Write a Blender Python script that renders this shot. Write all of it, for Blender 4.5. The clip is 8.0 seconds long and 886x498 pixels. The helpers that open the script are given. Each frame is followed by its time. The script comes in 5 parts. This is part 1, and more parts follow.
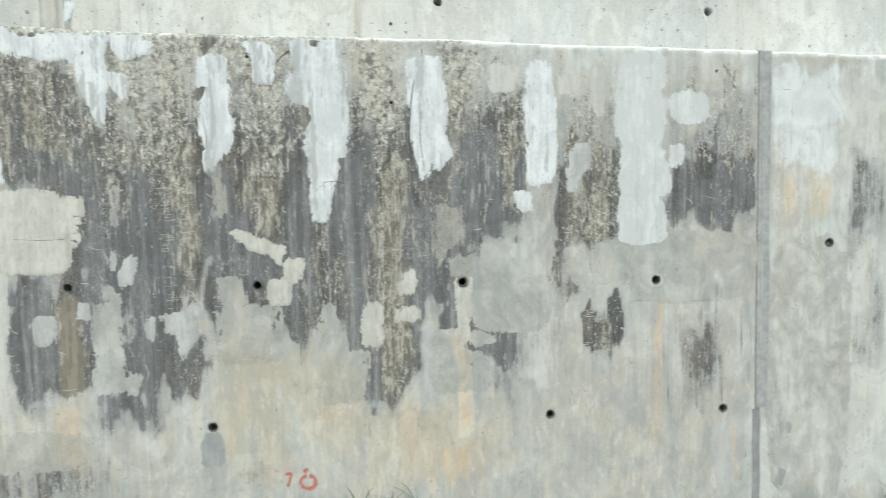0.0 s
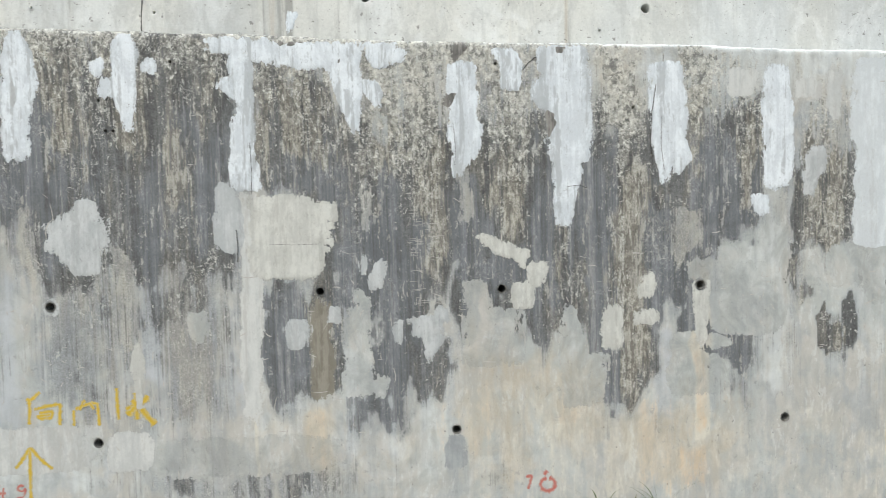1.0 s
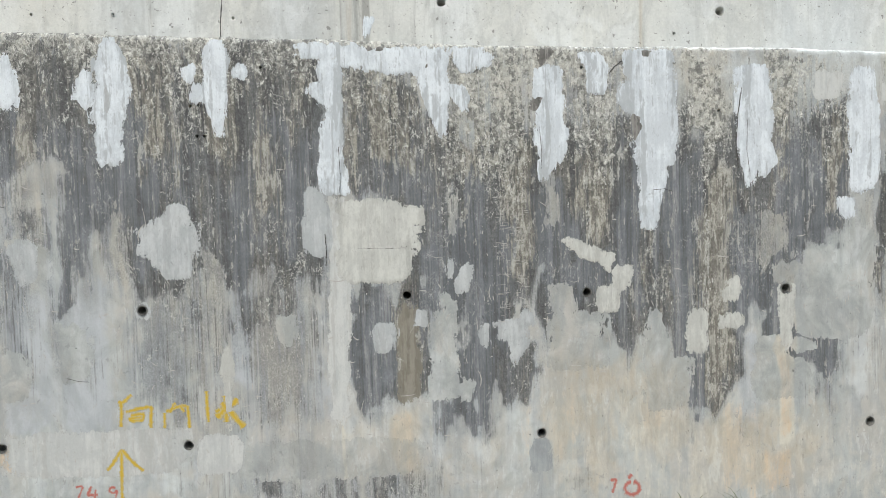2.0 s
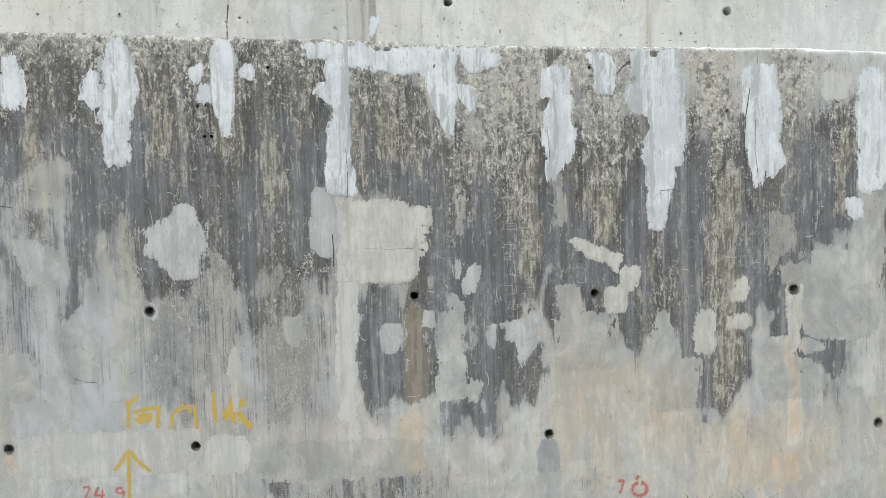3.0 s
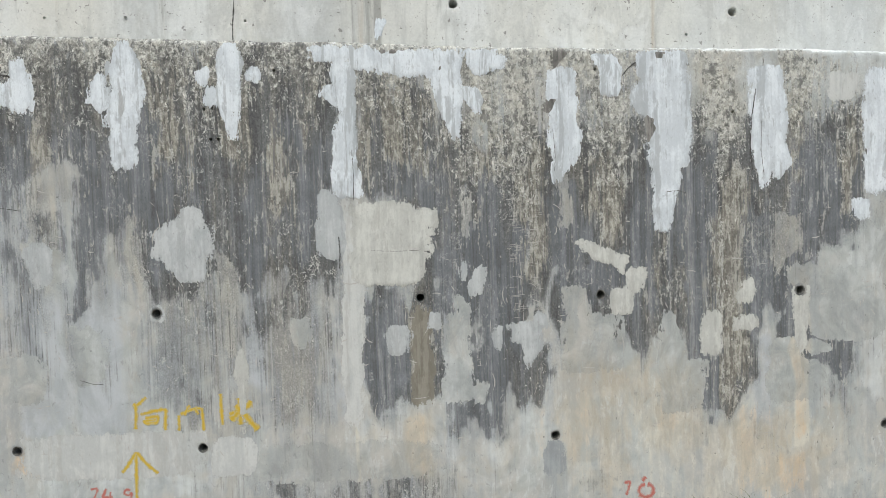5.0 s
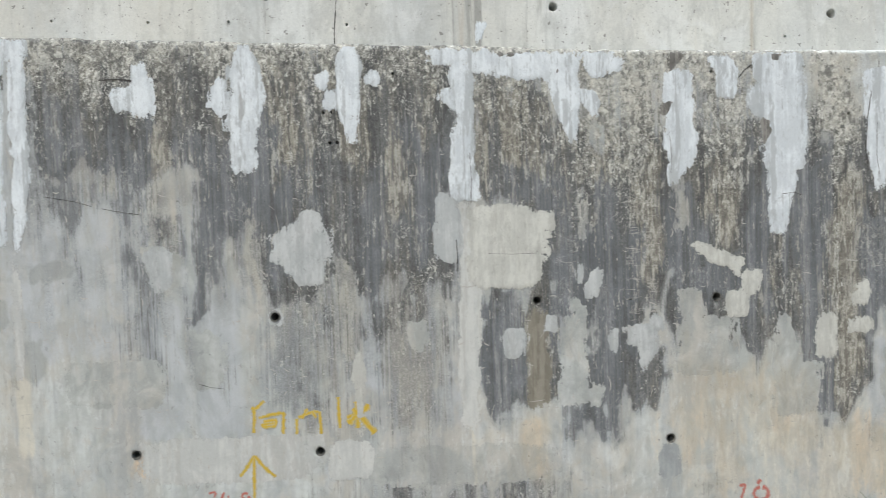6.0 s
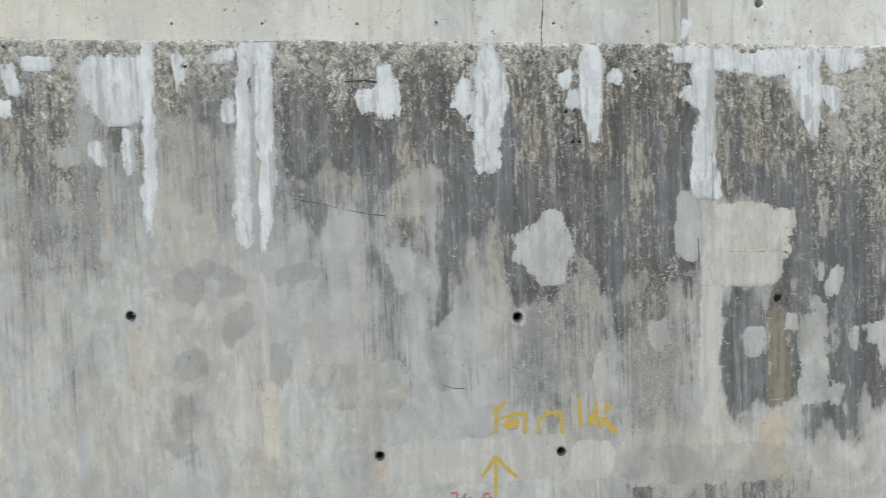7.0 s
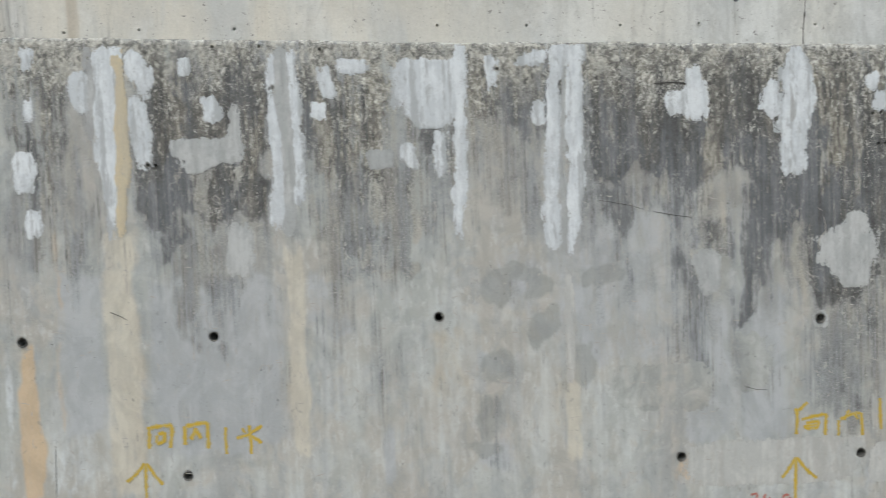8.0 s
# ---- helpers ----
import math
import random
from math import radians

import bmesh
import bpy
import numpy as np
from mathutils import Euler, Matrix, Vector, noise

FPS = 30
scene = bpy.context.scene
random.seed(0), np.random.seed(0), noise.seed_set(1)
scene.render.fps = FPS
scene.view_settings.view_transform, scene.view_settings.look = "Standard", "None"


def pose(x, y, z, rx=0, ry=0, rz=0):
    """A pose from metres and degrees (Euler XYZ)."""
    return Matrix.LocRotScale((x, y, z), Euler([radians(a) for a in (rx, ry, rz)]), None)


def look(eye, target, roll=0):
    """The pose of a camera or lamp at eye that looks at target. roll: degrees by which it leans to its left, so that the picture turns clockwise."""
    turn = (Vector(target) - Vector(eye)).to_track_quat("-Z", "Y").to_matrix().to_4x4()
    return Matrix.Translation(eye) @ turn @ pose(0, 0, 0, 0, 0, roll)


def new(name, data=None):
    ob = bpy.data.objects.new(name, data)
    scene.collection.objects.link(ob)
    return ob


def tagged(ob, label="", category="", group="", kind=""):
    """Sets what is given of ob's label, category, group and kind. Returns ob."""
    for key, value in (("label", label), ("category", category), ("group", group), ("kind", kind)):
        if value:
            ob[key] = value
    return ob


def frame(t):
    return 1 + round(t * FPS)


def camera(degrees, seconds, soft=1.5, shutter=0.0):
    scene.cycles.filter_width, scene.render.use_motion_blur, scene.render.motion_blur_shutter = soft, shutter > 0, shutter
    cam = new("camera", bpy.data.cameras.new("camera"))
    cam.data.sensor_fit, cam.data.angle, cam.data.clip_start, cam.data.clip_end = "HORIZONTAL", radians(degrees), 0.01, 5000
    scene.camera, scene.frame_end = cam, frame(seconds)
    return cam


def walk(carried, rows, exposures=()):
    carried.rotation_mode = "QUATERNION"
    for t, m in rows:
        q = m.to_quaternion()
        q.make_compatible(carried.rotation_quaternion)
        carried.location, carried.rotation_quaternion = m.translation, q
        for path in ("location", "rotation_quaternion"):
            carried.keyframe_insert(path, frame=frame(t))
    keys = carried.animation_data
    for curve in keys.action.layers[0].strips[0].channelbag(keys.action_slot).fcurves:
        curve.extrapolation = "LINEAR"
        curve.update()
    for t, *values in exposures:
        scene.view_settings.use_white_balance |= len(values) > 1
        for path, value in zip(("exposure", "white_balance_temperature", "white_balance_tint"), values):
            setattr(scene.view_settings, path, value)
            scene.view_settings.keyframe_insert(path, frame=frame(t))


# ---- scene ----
cam = camera(68.0, 8.0, soft=0.8, shutter=0.22)
EXPOSURES = [(0.0, 0.62, 6440, -1), (0.5, 0.58, 6430, 2), (1.5, 0.52, 6400, 5.5), (2.2, 0.44, 6400, 5.5), (4.0, 0.38, 6400, 5.5), (5.5, 0.36, 6400, 5.5), (6.5, 0.36, 6400, 5.5), (7.0, 0.28, 6400, 5.5), (8.0, 0.14, 6400, 5.5)]
PATH = [
    (0, (1.597, -3.371, 1.463), (1.756, -1.382, 1.336), -1.1),
    (0.5, (0.892, -3.34, 1.449), (1.034, -1.348, 1.347), -1.3),
    (1, (0.418, -3.323, 1.459), (0.542, -1.329, 1.362), -1.4),
    (1.5, (0.16, -3.314, 1.472), (0.267, -1.319, 1.377), -1.4),
    (2, (0.029, -3.311, 1.481), (0.125, -1.315, 1.389), -1.5),
    (2.2, (-0.007, -3.308, 1.485), (0.091, -1.312, 1.392), -1.4),
    (3.3, (0.001, -3.303, 1.487), (0.09, -1.307, 1.393), -1.5),
    (3.5, (0.027, -3.309, 1.485), (0.112, -1.313, 1.39), -1.5),
    (4, (0.073, -3.31, 1.487), (0.156, -1.314, 1.392), -1.5),
    (4.2, (0.083, -3.309, 1.491), (0.168, -1.314, 1.395), -1.5),
    (5.3, (-0.108, -3.303, 1.496), (-0.027, -1.307, 1.408), -1.7),
    (5.5, (-0.191, -3.299, 1.495), (-0.114, -1.302, 1.41), -1.7),
    (6, (-0.592, -3.282, 1.515), (-0.516, -1.285, 1.43), -1.8),
    (6.5, (-1.175, -3.25, 1.523), (-1.108, -1.253, 1.441), -1.9),
    (7, (-1.758, -3.234, 1.553), (-1.703, -1.236, 1.469), -2.3),
    (7.5, (-2.472, -3.215, 1.585), (-2.421, -1.218, 1.501), -2.2),
    (8, (-3.234, -3.207, 1.627), (-3.196, -1.209, 1.539), -2.3),
]
walk(cam, [(t, look(eye, target, roll)) for t, eye, target, roll in PATH], EXPOSURES)

# ---- light ----
world = bpy.data.worlds.new("overcast_sky")
scene.world = world
world.use_nodes = True
wn = world.node_tree
sky = wn.nodes.new("ShaderNodeTexSky")
sky.sky_type, sky.sun_disc = "NISHITA", False
sky.sun_elevation, sky.sun_rotation = radians(58), radians(205)
sky.air_density, sky.dust_density, sky.ozone_density = 1.0, 4.0, 1.0
wn.links.new(sky.outputs[0], wn.nodes["Background"].inputs[0])
wn.nodes["Background"].inputs[1].default_value = 0.13
sun = new("sun", bpy.data.lights.new("sun", "SUN"))
sun.data.energy, sun.data.angle, sun.data.color = 1.3, radians(40), (1.0, 0.98, 0.95)
sun.matrix_world = look((-2, -3.2, 6.2), (0, 0, 0))


# ---- materials ----
class Nodes:
    """A short hand for one node material."""

    def __init__(self, name):
        self.mat = bpy.data.materials.new(name)
        self.mat.use_nodes = True
        self.tree = self.mat.node_tree
        self.bsdf = self.tree.nodes["Principled BSDF"]
        self.coord = self.tree.nodes.new("ShaderNodeTexCoord").outputs["Object"]

    def link(self, value, socket):
        if hasattr(value, "is_output"):
            self.tree.links.new(value, socket)
        elif isinstance(value, tuple) and len(value) == 3 and socket.type == "RGBA":
            socket.default_value = (*value, 1)
        else:
            socket.default_value = value

    def noise(self, sx, sz, detail=5.0, rough=0.6, warp=0.0, shift=0.0):
        mapping = self.tree.nodes.new("ShaderNodeMapping")
        self.tree.links.new(self.coord, mapping.inputs["Vector"])
        mapping.inputs["Scale"].default_value = (sx, sx, sz)
        mapping.inputs["Location"].default_value = (shift, shift, shift)
        node = self.tree.nodes.new("ShaderNodeTexNoise")
        self.tree.links.new(mapping.outputs[0], node.inputs["Vector"])
        node.inputs["Scale"].default_value, node.inputs["Detail"].default_value = 1.0, detail
        node.inputs["Roughness"].default_value, node.inputs["Distortion"].default_value = rough, warp
        return node.outputs[0]

    def cells(self, sx, sz, warp=0.0, shift=0.0):
        """A random value for each small flake."""
        vector = self.coord
        if warp:
            bend = self.tree.nodes.new("ShaderNodeTexNoise")
            self.tree.links.new(self.coord, bend.inputs["Vector"])
            bend.inputs["Scale"].default_value, bend.inputs["Detail"].default_value = 1.6 * sx ** 0.8, 4.0
            move = self.tree.nodes.new("ShaderNodeVectorMath")
            move.operation = "MULTIPLY_ADD"
            self.tree.links.new(bend.outputs[1], move.inputs[0])
            move.inputs[1].default_value = (warp, warp, warp)
            self.tree.links.new(self.coord, move.inputs[2])
            vector = move.outputs[0]
        mapping = self.tree.nodes.new("ShaderNodeMapping")
        self.tree.links.new(vector, mapping.inputs["Vector"])
        mapping.inputs["Scale"].default_value = (sx, sx, sz)
        mapping.inputs["Location"].default_value = (shift, shift, shift)
        node = self.tree.nodes.new("ShaderNodeTexVoronoi")
        self.tree.links.new(mapping.outputs[0], node.inputs["Vector"])
        node.inputs["Scale"].default_value = 1.0
        split = self.tree.nodes.new("ShaderNodeSeparateColor")
        self.tree.links.new(node.outputs["Color"], split.inputs[0])
        return split.outputs[0]

    def attr(self, name):
        node = self.tree.nodes.new("ShaderNodeAttribute")
        node.attribute_name = name
        return node.outputs["Fac"]

    def random(self):
        return self.tree.nodes.new("ShaderNodeObjectInfo").outputs["Random"]

    def math(self, op, a, b=0.0, c=0.0):
        node = self.tree.nodes.new("ShaderNodeMath")
        node.operation = op
        for value, socket in zip((a, b, c), node.inputs):
            self.link(value, socket)
        return node.outputs[0]

    def ramp(self, value, low, high, to_low=0.0, to_high=1.0):
        node = self.tree.nodes.new("ShaderNodeMapRange")
        node.interpolation_type = "SMOOTHSTEP"
        for v, socket in zip((value, low, high, to_low, to_high), node.inputs):
            self.link(v, socket)
        return node.outputs[0]

    def mix(self, fac, a, b):
        node = self.tree.nodes.new("ShaderNodeMix")
        node.data_type = "RGBA"
        self.link(fac, node.inputs[0])
        self.link(a, node.inputs[6])
        self.link(b, node.inputs[7])
        return node.outputs[2]

    def scale(self, colour, value):
        node = self.tree.nodes.new("ShaderNodeVectorMath")
        node.operation = "SCALE"
        self.link(colour, node.inputs[0])
        self.link(value, node.inputs["Scale"])
        return node.outputs[0]

    def done(self, colour, rough=0.85, height=None, strength=0.4, depth=0.004, alpha=None):
        if alpha is not None:
            self.link(alpha, self.bsdf.inputs["Alpha"])
        self.link(colour, self.bsdf.inputs["Base Color"])
        self.link(rough, self.bsdf.inputs["Roughness"])
        self.bsdf.inputs["Specular IOR Level"].default_value = 0.25
        if height is not None:
            bump = self.tree.nodes.new("ShaderNodeBump")
            bump.inputs["Strength"].default_value, bump.inputs["Distance"].default_value = strength, depth
            self.link(height, bump.inputs["Height"])
            self.tree.links.new(bump.outputs[0], self.bsdf.inputs["Normal"])
        return self.mat


def concrete_stained(name, coat=False):
    """Old cast concrete: pale body, slate and black growth that runs down it, brown runs, ochre lime, crust, chips.
    coat: the same weathering on a thin skim coat, ragged at its rim."""
    n = Nodes(name)

    def add(total, source, amount):
        return n.math("MULTIPLY_ADD", n.math("SUBTRACT", source, 0.5), amount, total)

    def lay(under, share, amount, over):
        return n.mix(n.math("MULTIPLY", share, amount), under, over)

    wide, run, thread = n.noise(1.6, 0.9, 4), n.noise(13, 0.9, 6, 0.62, 0.15), n.noise(60, 3.0, 4, 0.6, 0.1, 7)
    blot, grain, fine = n.noise(7, 4.2, 7, 0.68, 0.4, 3), n.noise(58, 40, 5, 0.72, 0.4), n.noise(140, 115, 3, 0.65)
    tint, tall, cloud = n.noise(8, 0.6, 5, 0.6, 0.1, 19), n.noise(22, 0.6, 5, 0.6, 0.1, 31), n.noise(9, 6, 6, 0.66, 1.2, 43)
    soft, stroke = n.noise(4.2, 3.0, 5, 0.6, 1.0, 71), n.noise(28, 7, 6, 0.7, 0.8, 77)
    lump, hair = n.noise(24, 14, 8, 0.76, 0.7, 51), n.noise(130, 1.6, 3, 0.6, 0.1, 83)
    flake, slip = n.cells(55, 38, 0.05), n.cells(95, 13, 0.02, 5)
    soot, tan, crust, lime = n.attr("soot"), n.attr("tan"), n.attr("crust"), n.attr("lime")
    slate, brown, pale = n.attr("slate"), n.attr("brown"), n.attr("pale")
    # the pale body: soft washes of lime, cold grey and ochre
    body = n.mix(n.ramp(add(wide, soft, 0.5), 0.42, 0.58), PALE_WARM, PALE)
    body = lay(body, n.ramp(add(add(run, soft, 1.0), cloud, 0.5), 0.45, 0.62), 0.50, COLD)
    body = lay(body, n.ramp(add(cloud, stroke, 0.3), 0.50, 0.60), 0.28, COLD)
    body = lay(body, n.ramp(add(add(add(lime, tall, 1.4), blot, 1.3), soft, 1.8), 0.12, 0.8), 0.75, LIME)
    ochre = add(add(add(add(tan, tint, 1.3), cloud, 1.2), soft, 1.8), stroke, 0.4)
    body = lay(body, n.ramp(ochre, 0.10, 0.85), 0.8, n.mix(n.ramp(stroke, 0.42, 0.6), OCHRE, OCHRE_PALE))
    body = lay(body, n.ramp(add(stroke, soft, 0.6), 0.60, 0.63), 0.22, WORN)
    body = lay(body, n.ramp(add(add(stroke, soft, -0.6), grain, 0.3), 0.605, 0.63), 0.40, LIME)
    for key, tone, amount in (("cold", (0.445, 0.475, 0.49), 0.85), ("cream", (0.60, 0.58, 0.495), 0.85), ("rust", (0.60, 0.475, 0.32), 0.85), ("veil", (0.66, 0.71, 0.725), 0.9)):
        share = n.ramp(add(add(add(add(n.attr(key), stroke, 0.8), tall, 0.7), blot, 0.9), grain, 0.3), 0.26, 0.80)
        body = lay(body, share, amount, tone)
    body = lay(body, n.ramp(add(add(add(n.attr("dull"), cloud, 1.2), stroke, 0.6), soft, 0.8), 0.25, 0.75), 0.65, DULL)
    # dark growth in two coats: a thin grey wash, and dense slate or black with brown runs
    edge = add(add(add(add(add(soot, run, 0.9), thread, 0.5), blot, 0.9), stroke, 0.7), grain, 0.25)
    wash = n.ramp(add(add(add(soot, run, 1.0), soft, 0.8), tall, 0.8), 0.08, 0.60)
    body = lay(body, wash, 0.72, n.mix(n.ramp(tall, 0.42, 0.60), WASH, n.mix(n.ramp(tint, 0.44, 0.56), COLD, WORN)))
    film = n.ramp(add(add(add(add(add(n.attr("growth"), thread, 1.3), tall, 1.3), hair, 0.8), stroke, 0.8), soft, 0.6), 0.22, 0.80)
    body = lay(body, film, 0.75, n.mix(n.ramp(add(tint, thread, 0.5), 0.44, 0.56), FILM_COOL, FILM_WARM))
    wash = n.math("MAXIMUM", wash, film)
    body = lay(body, n.ramp(add(n.noise(36, 20, 4, 0.7, 0.6, 61), soft, 0.3), 0.645, 0.66), 0.40, NICK)
    body = lay(body, n.ramp(add(add(add(pale, stroke, 1.1), thread, 0.9), grain, 0.5), 0.42, 0.62), 0.75, n.mix(n.ramp(stroke, 0.42, 0.58), PALE_RUN, WORN))
    cool = n.ramp(add(add(add(add(slate, tall, 1.3), run, 1.0), stroke, 0.6), soft, 0.8), 0.16, 0.66)
    warm = n.ramp(add(add(add(add(add(brown, tint, 1.0), thread, 1.6), stroke, 1.4), hair, 0.9), grain, 0.5), 0.42, 0.90)
    dark = n.mix(n.ramp(add(run, thread, 0.4), 0.42, 0.58), UMBER, SOOT)
    dark = lay(dark, n.ramp(add(add(tint, stroke, 0.5), slip, 0.1), 0.50, 0.58), 0.5, BROWN)
    dark = n.mix(cool, dark, n.mix(n.ramp(add(tall, soft, 0.5), 0.40, 0.62), SLATE, SLATE_PALE))
    dark = lay(dark, n.ramp(add(add(add(hair, thread, 0.7), tall, 0.6), stroke, 0.4), 0.46, 0.34), 0.55, SOOT)
    dark = lay(dark, n.ramp(add(add(add(tall, hair, 0.9), thread, 0.5), stroke, 0.6), 0.60, 0.68), 0.50, WORN)
    dark = lay(dark, warm, 0.85, n.mix(n.ramp(add(add(lump, thread, 0.8), stroke, 0.5), 0.50, 0.58), BROWN, CRUST_TAN))
    dark = n.mix(n.ramp(add(soot, soft, 0.6), 0.75, 0.35, 0.0, 0.5), dark, WASH)
    cover = n.ramp(edge, 0.46, 0.62)
    bare = n.ramp(add(add(add(add(pale, stroke, 1.2), thread, 1.0), slip, 0.25), grain, 0.6), 0.48, 0.60)
    cover = n.math("MULTIPLY", cover, n.math("MULTIPLY_ADD", bare, -0.8, 1.0))
    colour = lay(body, cover, 0.95, dark)
    colour = n.scale(colour, n.ramp(add(n.noise(4.5, 3.2, 6, 0.62, 1.6, 91), stroke, 0.3), 0.38, 0.62, 0.92, 1.07))
    # dark hairs where water threads down, pale flakes along the brown runs
    colour = lay(colour, n.ramp(add(add(hair, stroke, 0.6), soft, 0.5), 0.63, 0.66), n.math("MULTIPLY", wash, 0.6), SOOT)
    flaked = n.ramp(add(add(add(n.math("MULTIPLY_ADD", brown, 0.45, slip), stroke, 1.8), lump, 1.4), tint, 1.0), 1.02, 1.16)
    colour = lay(colour, flaked, n.math("MULTIPLY_ADD", wash, 0.55, 0.03), n.mix(n.ramp(tint, 0.44, 0.56), CHIP, PALE_RUN))
    # crust towards the top: lichen and laitance broken into flakes, streaked at its lower end
    hold = n.ramp(add(add(add(add(add(add(crust, tint, 0.8), lump, 1.1), blot, 0.5), thread, 1.3), stroke, 0.9), grain, 0.7), 0.42, 0.56)
    skin = n.mix(n.ramp(add(add(add(add(n.math("MULTIPLY", soot, 0.6), lump, 1.2), thread, 1.2), grain, 2.2), run, 0.8), 0.22, 0.78), CRUST_LIGHT, CRUST_DARK)
    skin = lay(skin, n.ramp(add(brown, stroke, 0.8), 0.3, 0.6), 0.55, CRUST_TAN)
    bits = add(add(flake, lump, 2.6), soft, 0.9)
    skin = lay(skin, n.ramp(add(bits, grain, 1.4), 0.82, 0.90), 0.8, CHIP)
    skin = lay(skin, n.ramp(add(bits, grain, 1.2), 0.32, 0.24), 0.7, SOOT)
    colour = lay(colour, hold, n.ramp(cool, 0, 1, 0.85, 0.40), skin)
    rough_zone = n.math("MAXIMUM", n.math("MAXIMUM", n.math("MAXIMUM", cover, crust), n.math("MULTIPLY", wash, 0.8)), 0.12)
    scarce = n.math("MULTIPLY", rough_zone, n.ramp(cool, 0, 1, 0.9, 0.35))
    curl = n.math("ABSOLUTE", n.math("SUBTRACT", n.noise(27, 21, 3, 0.6, 0.9, 13), 0.5))
    curls = n.math("MULTIPLY", n.ramp(curl, 0.024, 0.012), n.ramp(add(add(lump, soft, 0.9), crust, 0.20), 0.47, 0.52))
    colour = lay(colour, curls, n.math("MULTIPLY", scarce, 0.65), CHIP)
    chips = n.ramp(add(add(add(n.noise(44, 26, 4, 0.75, 0.8, 11), fine, 0.25), soft, 0.35), crust, 0.06), 0.60, 0.615)
    colour = lay(colour, chips, scarce, CHIP)
    pits = n.ramp(n.noise(40, 24, 2, 0.5, 0.2, 23), 0.27, 0.24)
    colour = lay(colour, pits, 0.6, SOOT)
    # near-white crumbs on the top edge, with its sky-lit highlight painted in
    colour = lay(colour, n.ramp(add(add(lime, grain, 1.6), lump, 1.6), 1.05, 1.30), 0.85, RIM_LIGHT)
    speck = n.math("SUBTRACT", n.ramp(add(fine, grain, 0.6), 0.3, 0.7, 0.75, 1.26), 1.0)
    colour = n.scale(colour, n.math("MULTIPLY_ADD", speck, scarce, 1.0))
    crumb = n.math("SUBTRACT", n.ramp(add(n.noise(50, 36, 2, 0.55, 0.5, 105), lump, 0.2), 0.40, 0.60, 0.72, 1.34), 1.0)
    colour = n.scale(colour, n.math("MULTIPLY_ADD", crumb, n.math("MULTIPLY", n.math("MAXIMUM", hold, n.math("MULTIPLY", cover, 0.35)), scarce), 1.0))
    height = n.math("ADD", n.math("MULTIPLY", add(grain, flake, 0.5), n.math("MULTIPLY_ADD", crust, 1.2, 0.25)), n.math("MULTIPLY", fine, n.math("MULTIPLY", rough_zone, 0.4)))
    height = n.math("MULTIPLY_ADD", chips, 0.25, n.math("MULTIPLY_ADD", pits, -0.6, height))
    alpha = None
    if coat:
        rim = add(add(add(n.attr("inside"), grain, 0.05), stroke, 0.07), slip, 0.012)
        alpha = n.math("MULTIPLY", n.ramp(rim, 0.004, 0.005), n.ramp(n.attr("inside"), 0.0005, 0.001))
    return n.done(colour, n.ramp(cover, 0, 1, 0.9, 0.8), height, 0.6, 0.007, alpha)


def concrete_clean():
    """The younger wall above: pale, board-marked, rusty under the ties."""
    n = Nodes("pale_concrete")
    wide, run, grain = n.noise(1.3, 0.9, 6, 0.62, 0.4), n.noise(9, 0.5, 5, 0.6, 0.1), n.noise(80, 80, 4, 0.7)
    board, cloud = n.noise(1.9, 0.02, 0, 0.5, 0, 5), n.noise(6, 4, 6, 0.68, 0.5, 8)
    colour = n.mix(n.ramp(wide, 0.42, 0.58), UPPER_A, UPPER_B)
    colour = n.mix(n.math("MULTIPLY", n.ramp(board, 0.4, 0.6), 0.6), colour, UPPER_C)
    colour = n.mix(n.math("MULTIPLY", n.ramp(cloud, 0.48, 0.62), 0.5), colour, UPPER_D)
    colour = n.mix(n.math("MULTIPLY", n.ramp(n.noise(14, 1.2, 6, 0.7, 0.2, 35), 0.5, 0.66), 0.45), colour, UPPER_D)
    colour = n.mix(n.math("MULTIPLY", n.ramp(n.noise(5, 3, 6, 0.7, 0.6, 45), 0.52, 0.62), 0.35), colour, (0.70, 0.715, 0.70))
    colour = n.mix(n.math("MULTIPLY", n.attr("cream"), n.ramp(n.noise(3, 0.8, 5, 0.6, 0.3, 55), 0.35, 0.6, 0.15, 0.75)), colour, (0.66, 0.63, 0.545))
    rust = n.math("MULTIPLY_ADD", n.math("SUBTRACT", n.noise(17, 1.0, 6, 0.7, 0.3, 25), 0.5), 2.2, n.attr("tan"))
    colour = n.mix(n.math("MULTIPLY", n.ramp(rust, 0.35, 1.1), 0.55), colour, (0.40, 0.34, 0.25))
    dirt = n.math("MULTIPLY_ADD", n.math("SUBTRACT", n.noise(24, 1.6, 6, 0.7, 0.3, 15), 0.5), 2.6, n.attr("soot"))
    colour = n.mix(n.math("MULTIPLY", n.ramp(dirt, 0.28, 1.0), 0.7), colour, (0.24, 0.24, 0.22))
    pits = n.ramp(n.noise(30, 30, 3, 0.6, 0.3, 2), 0.325, 0.305)
    colour = n.mix(n.math("MULTIPLY", pits, 0.7), colour, (0.16, 0.15, 0.14))
    dots = n.ramp(n.noise(75, 60, 2, 0.5, 0.2, 4), 0.31, 0.28)
    colour = n.mix(n.math("MULTIPLY", dots, 0.5), colour, (0.22, 0.21, 0.19))
    colour = n.scale(colour, n.ramp(grain, 0.3, 0.7, 0.94, 1.05))
    return n.done(colour, 0.85, n.math("MULTIPLY_ADD", pits, -1.0, n.math("MULTIPLY", grain, 0.3)), 0.3, 0.004)


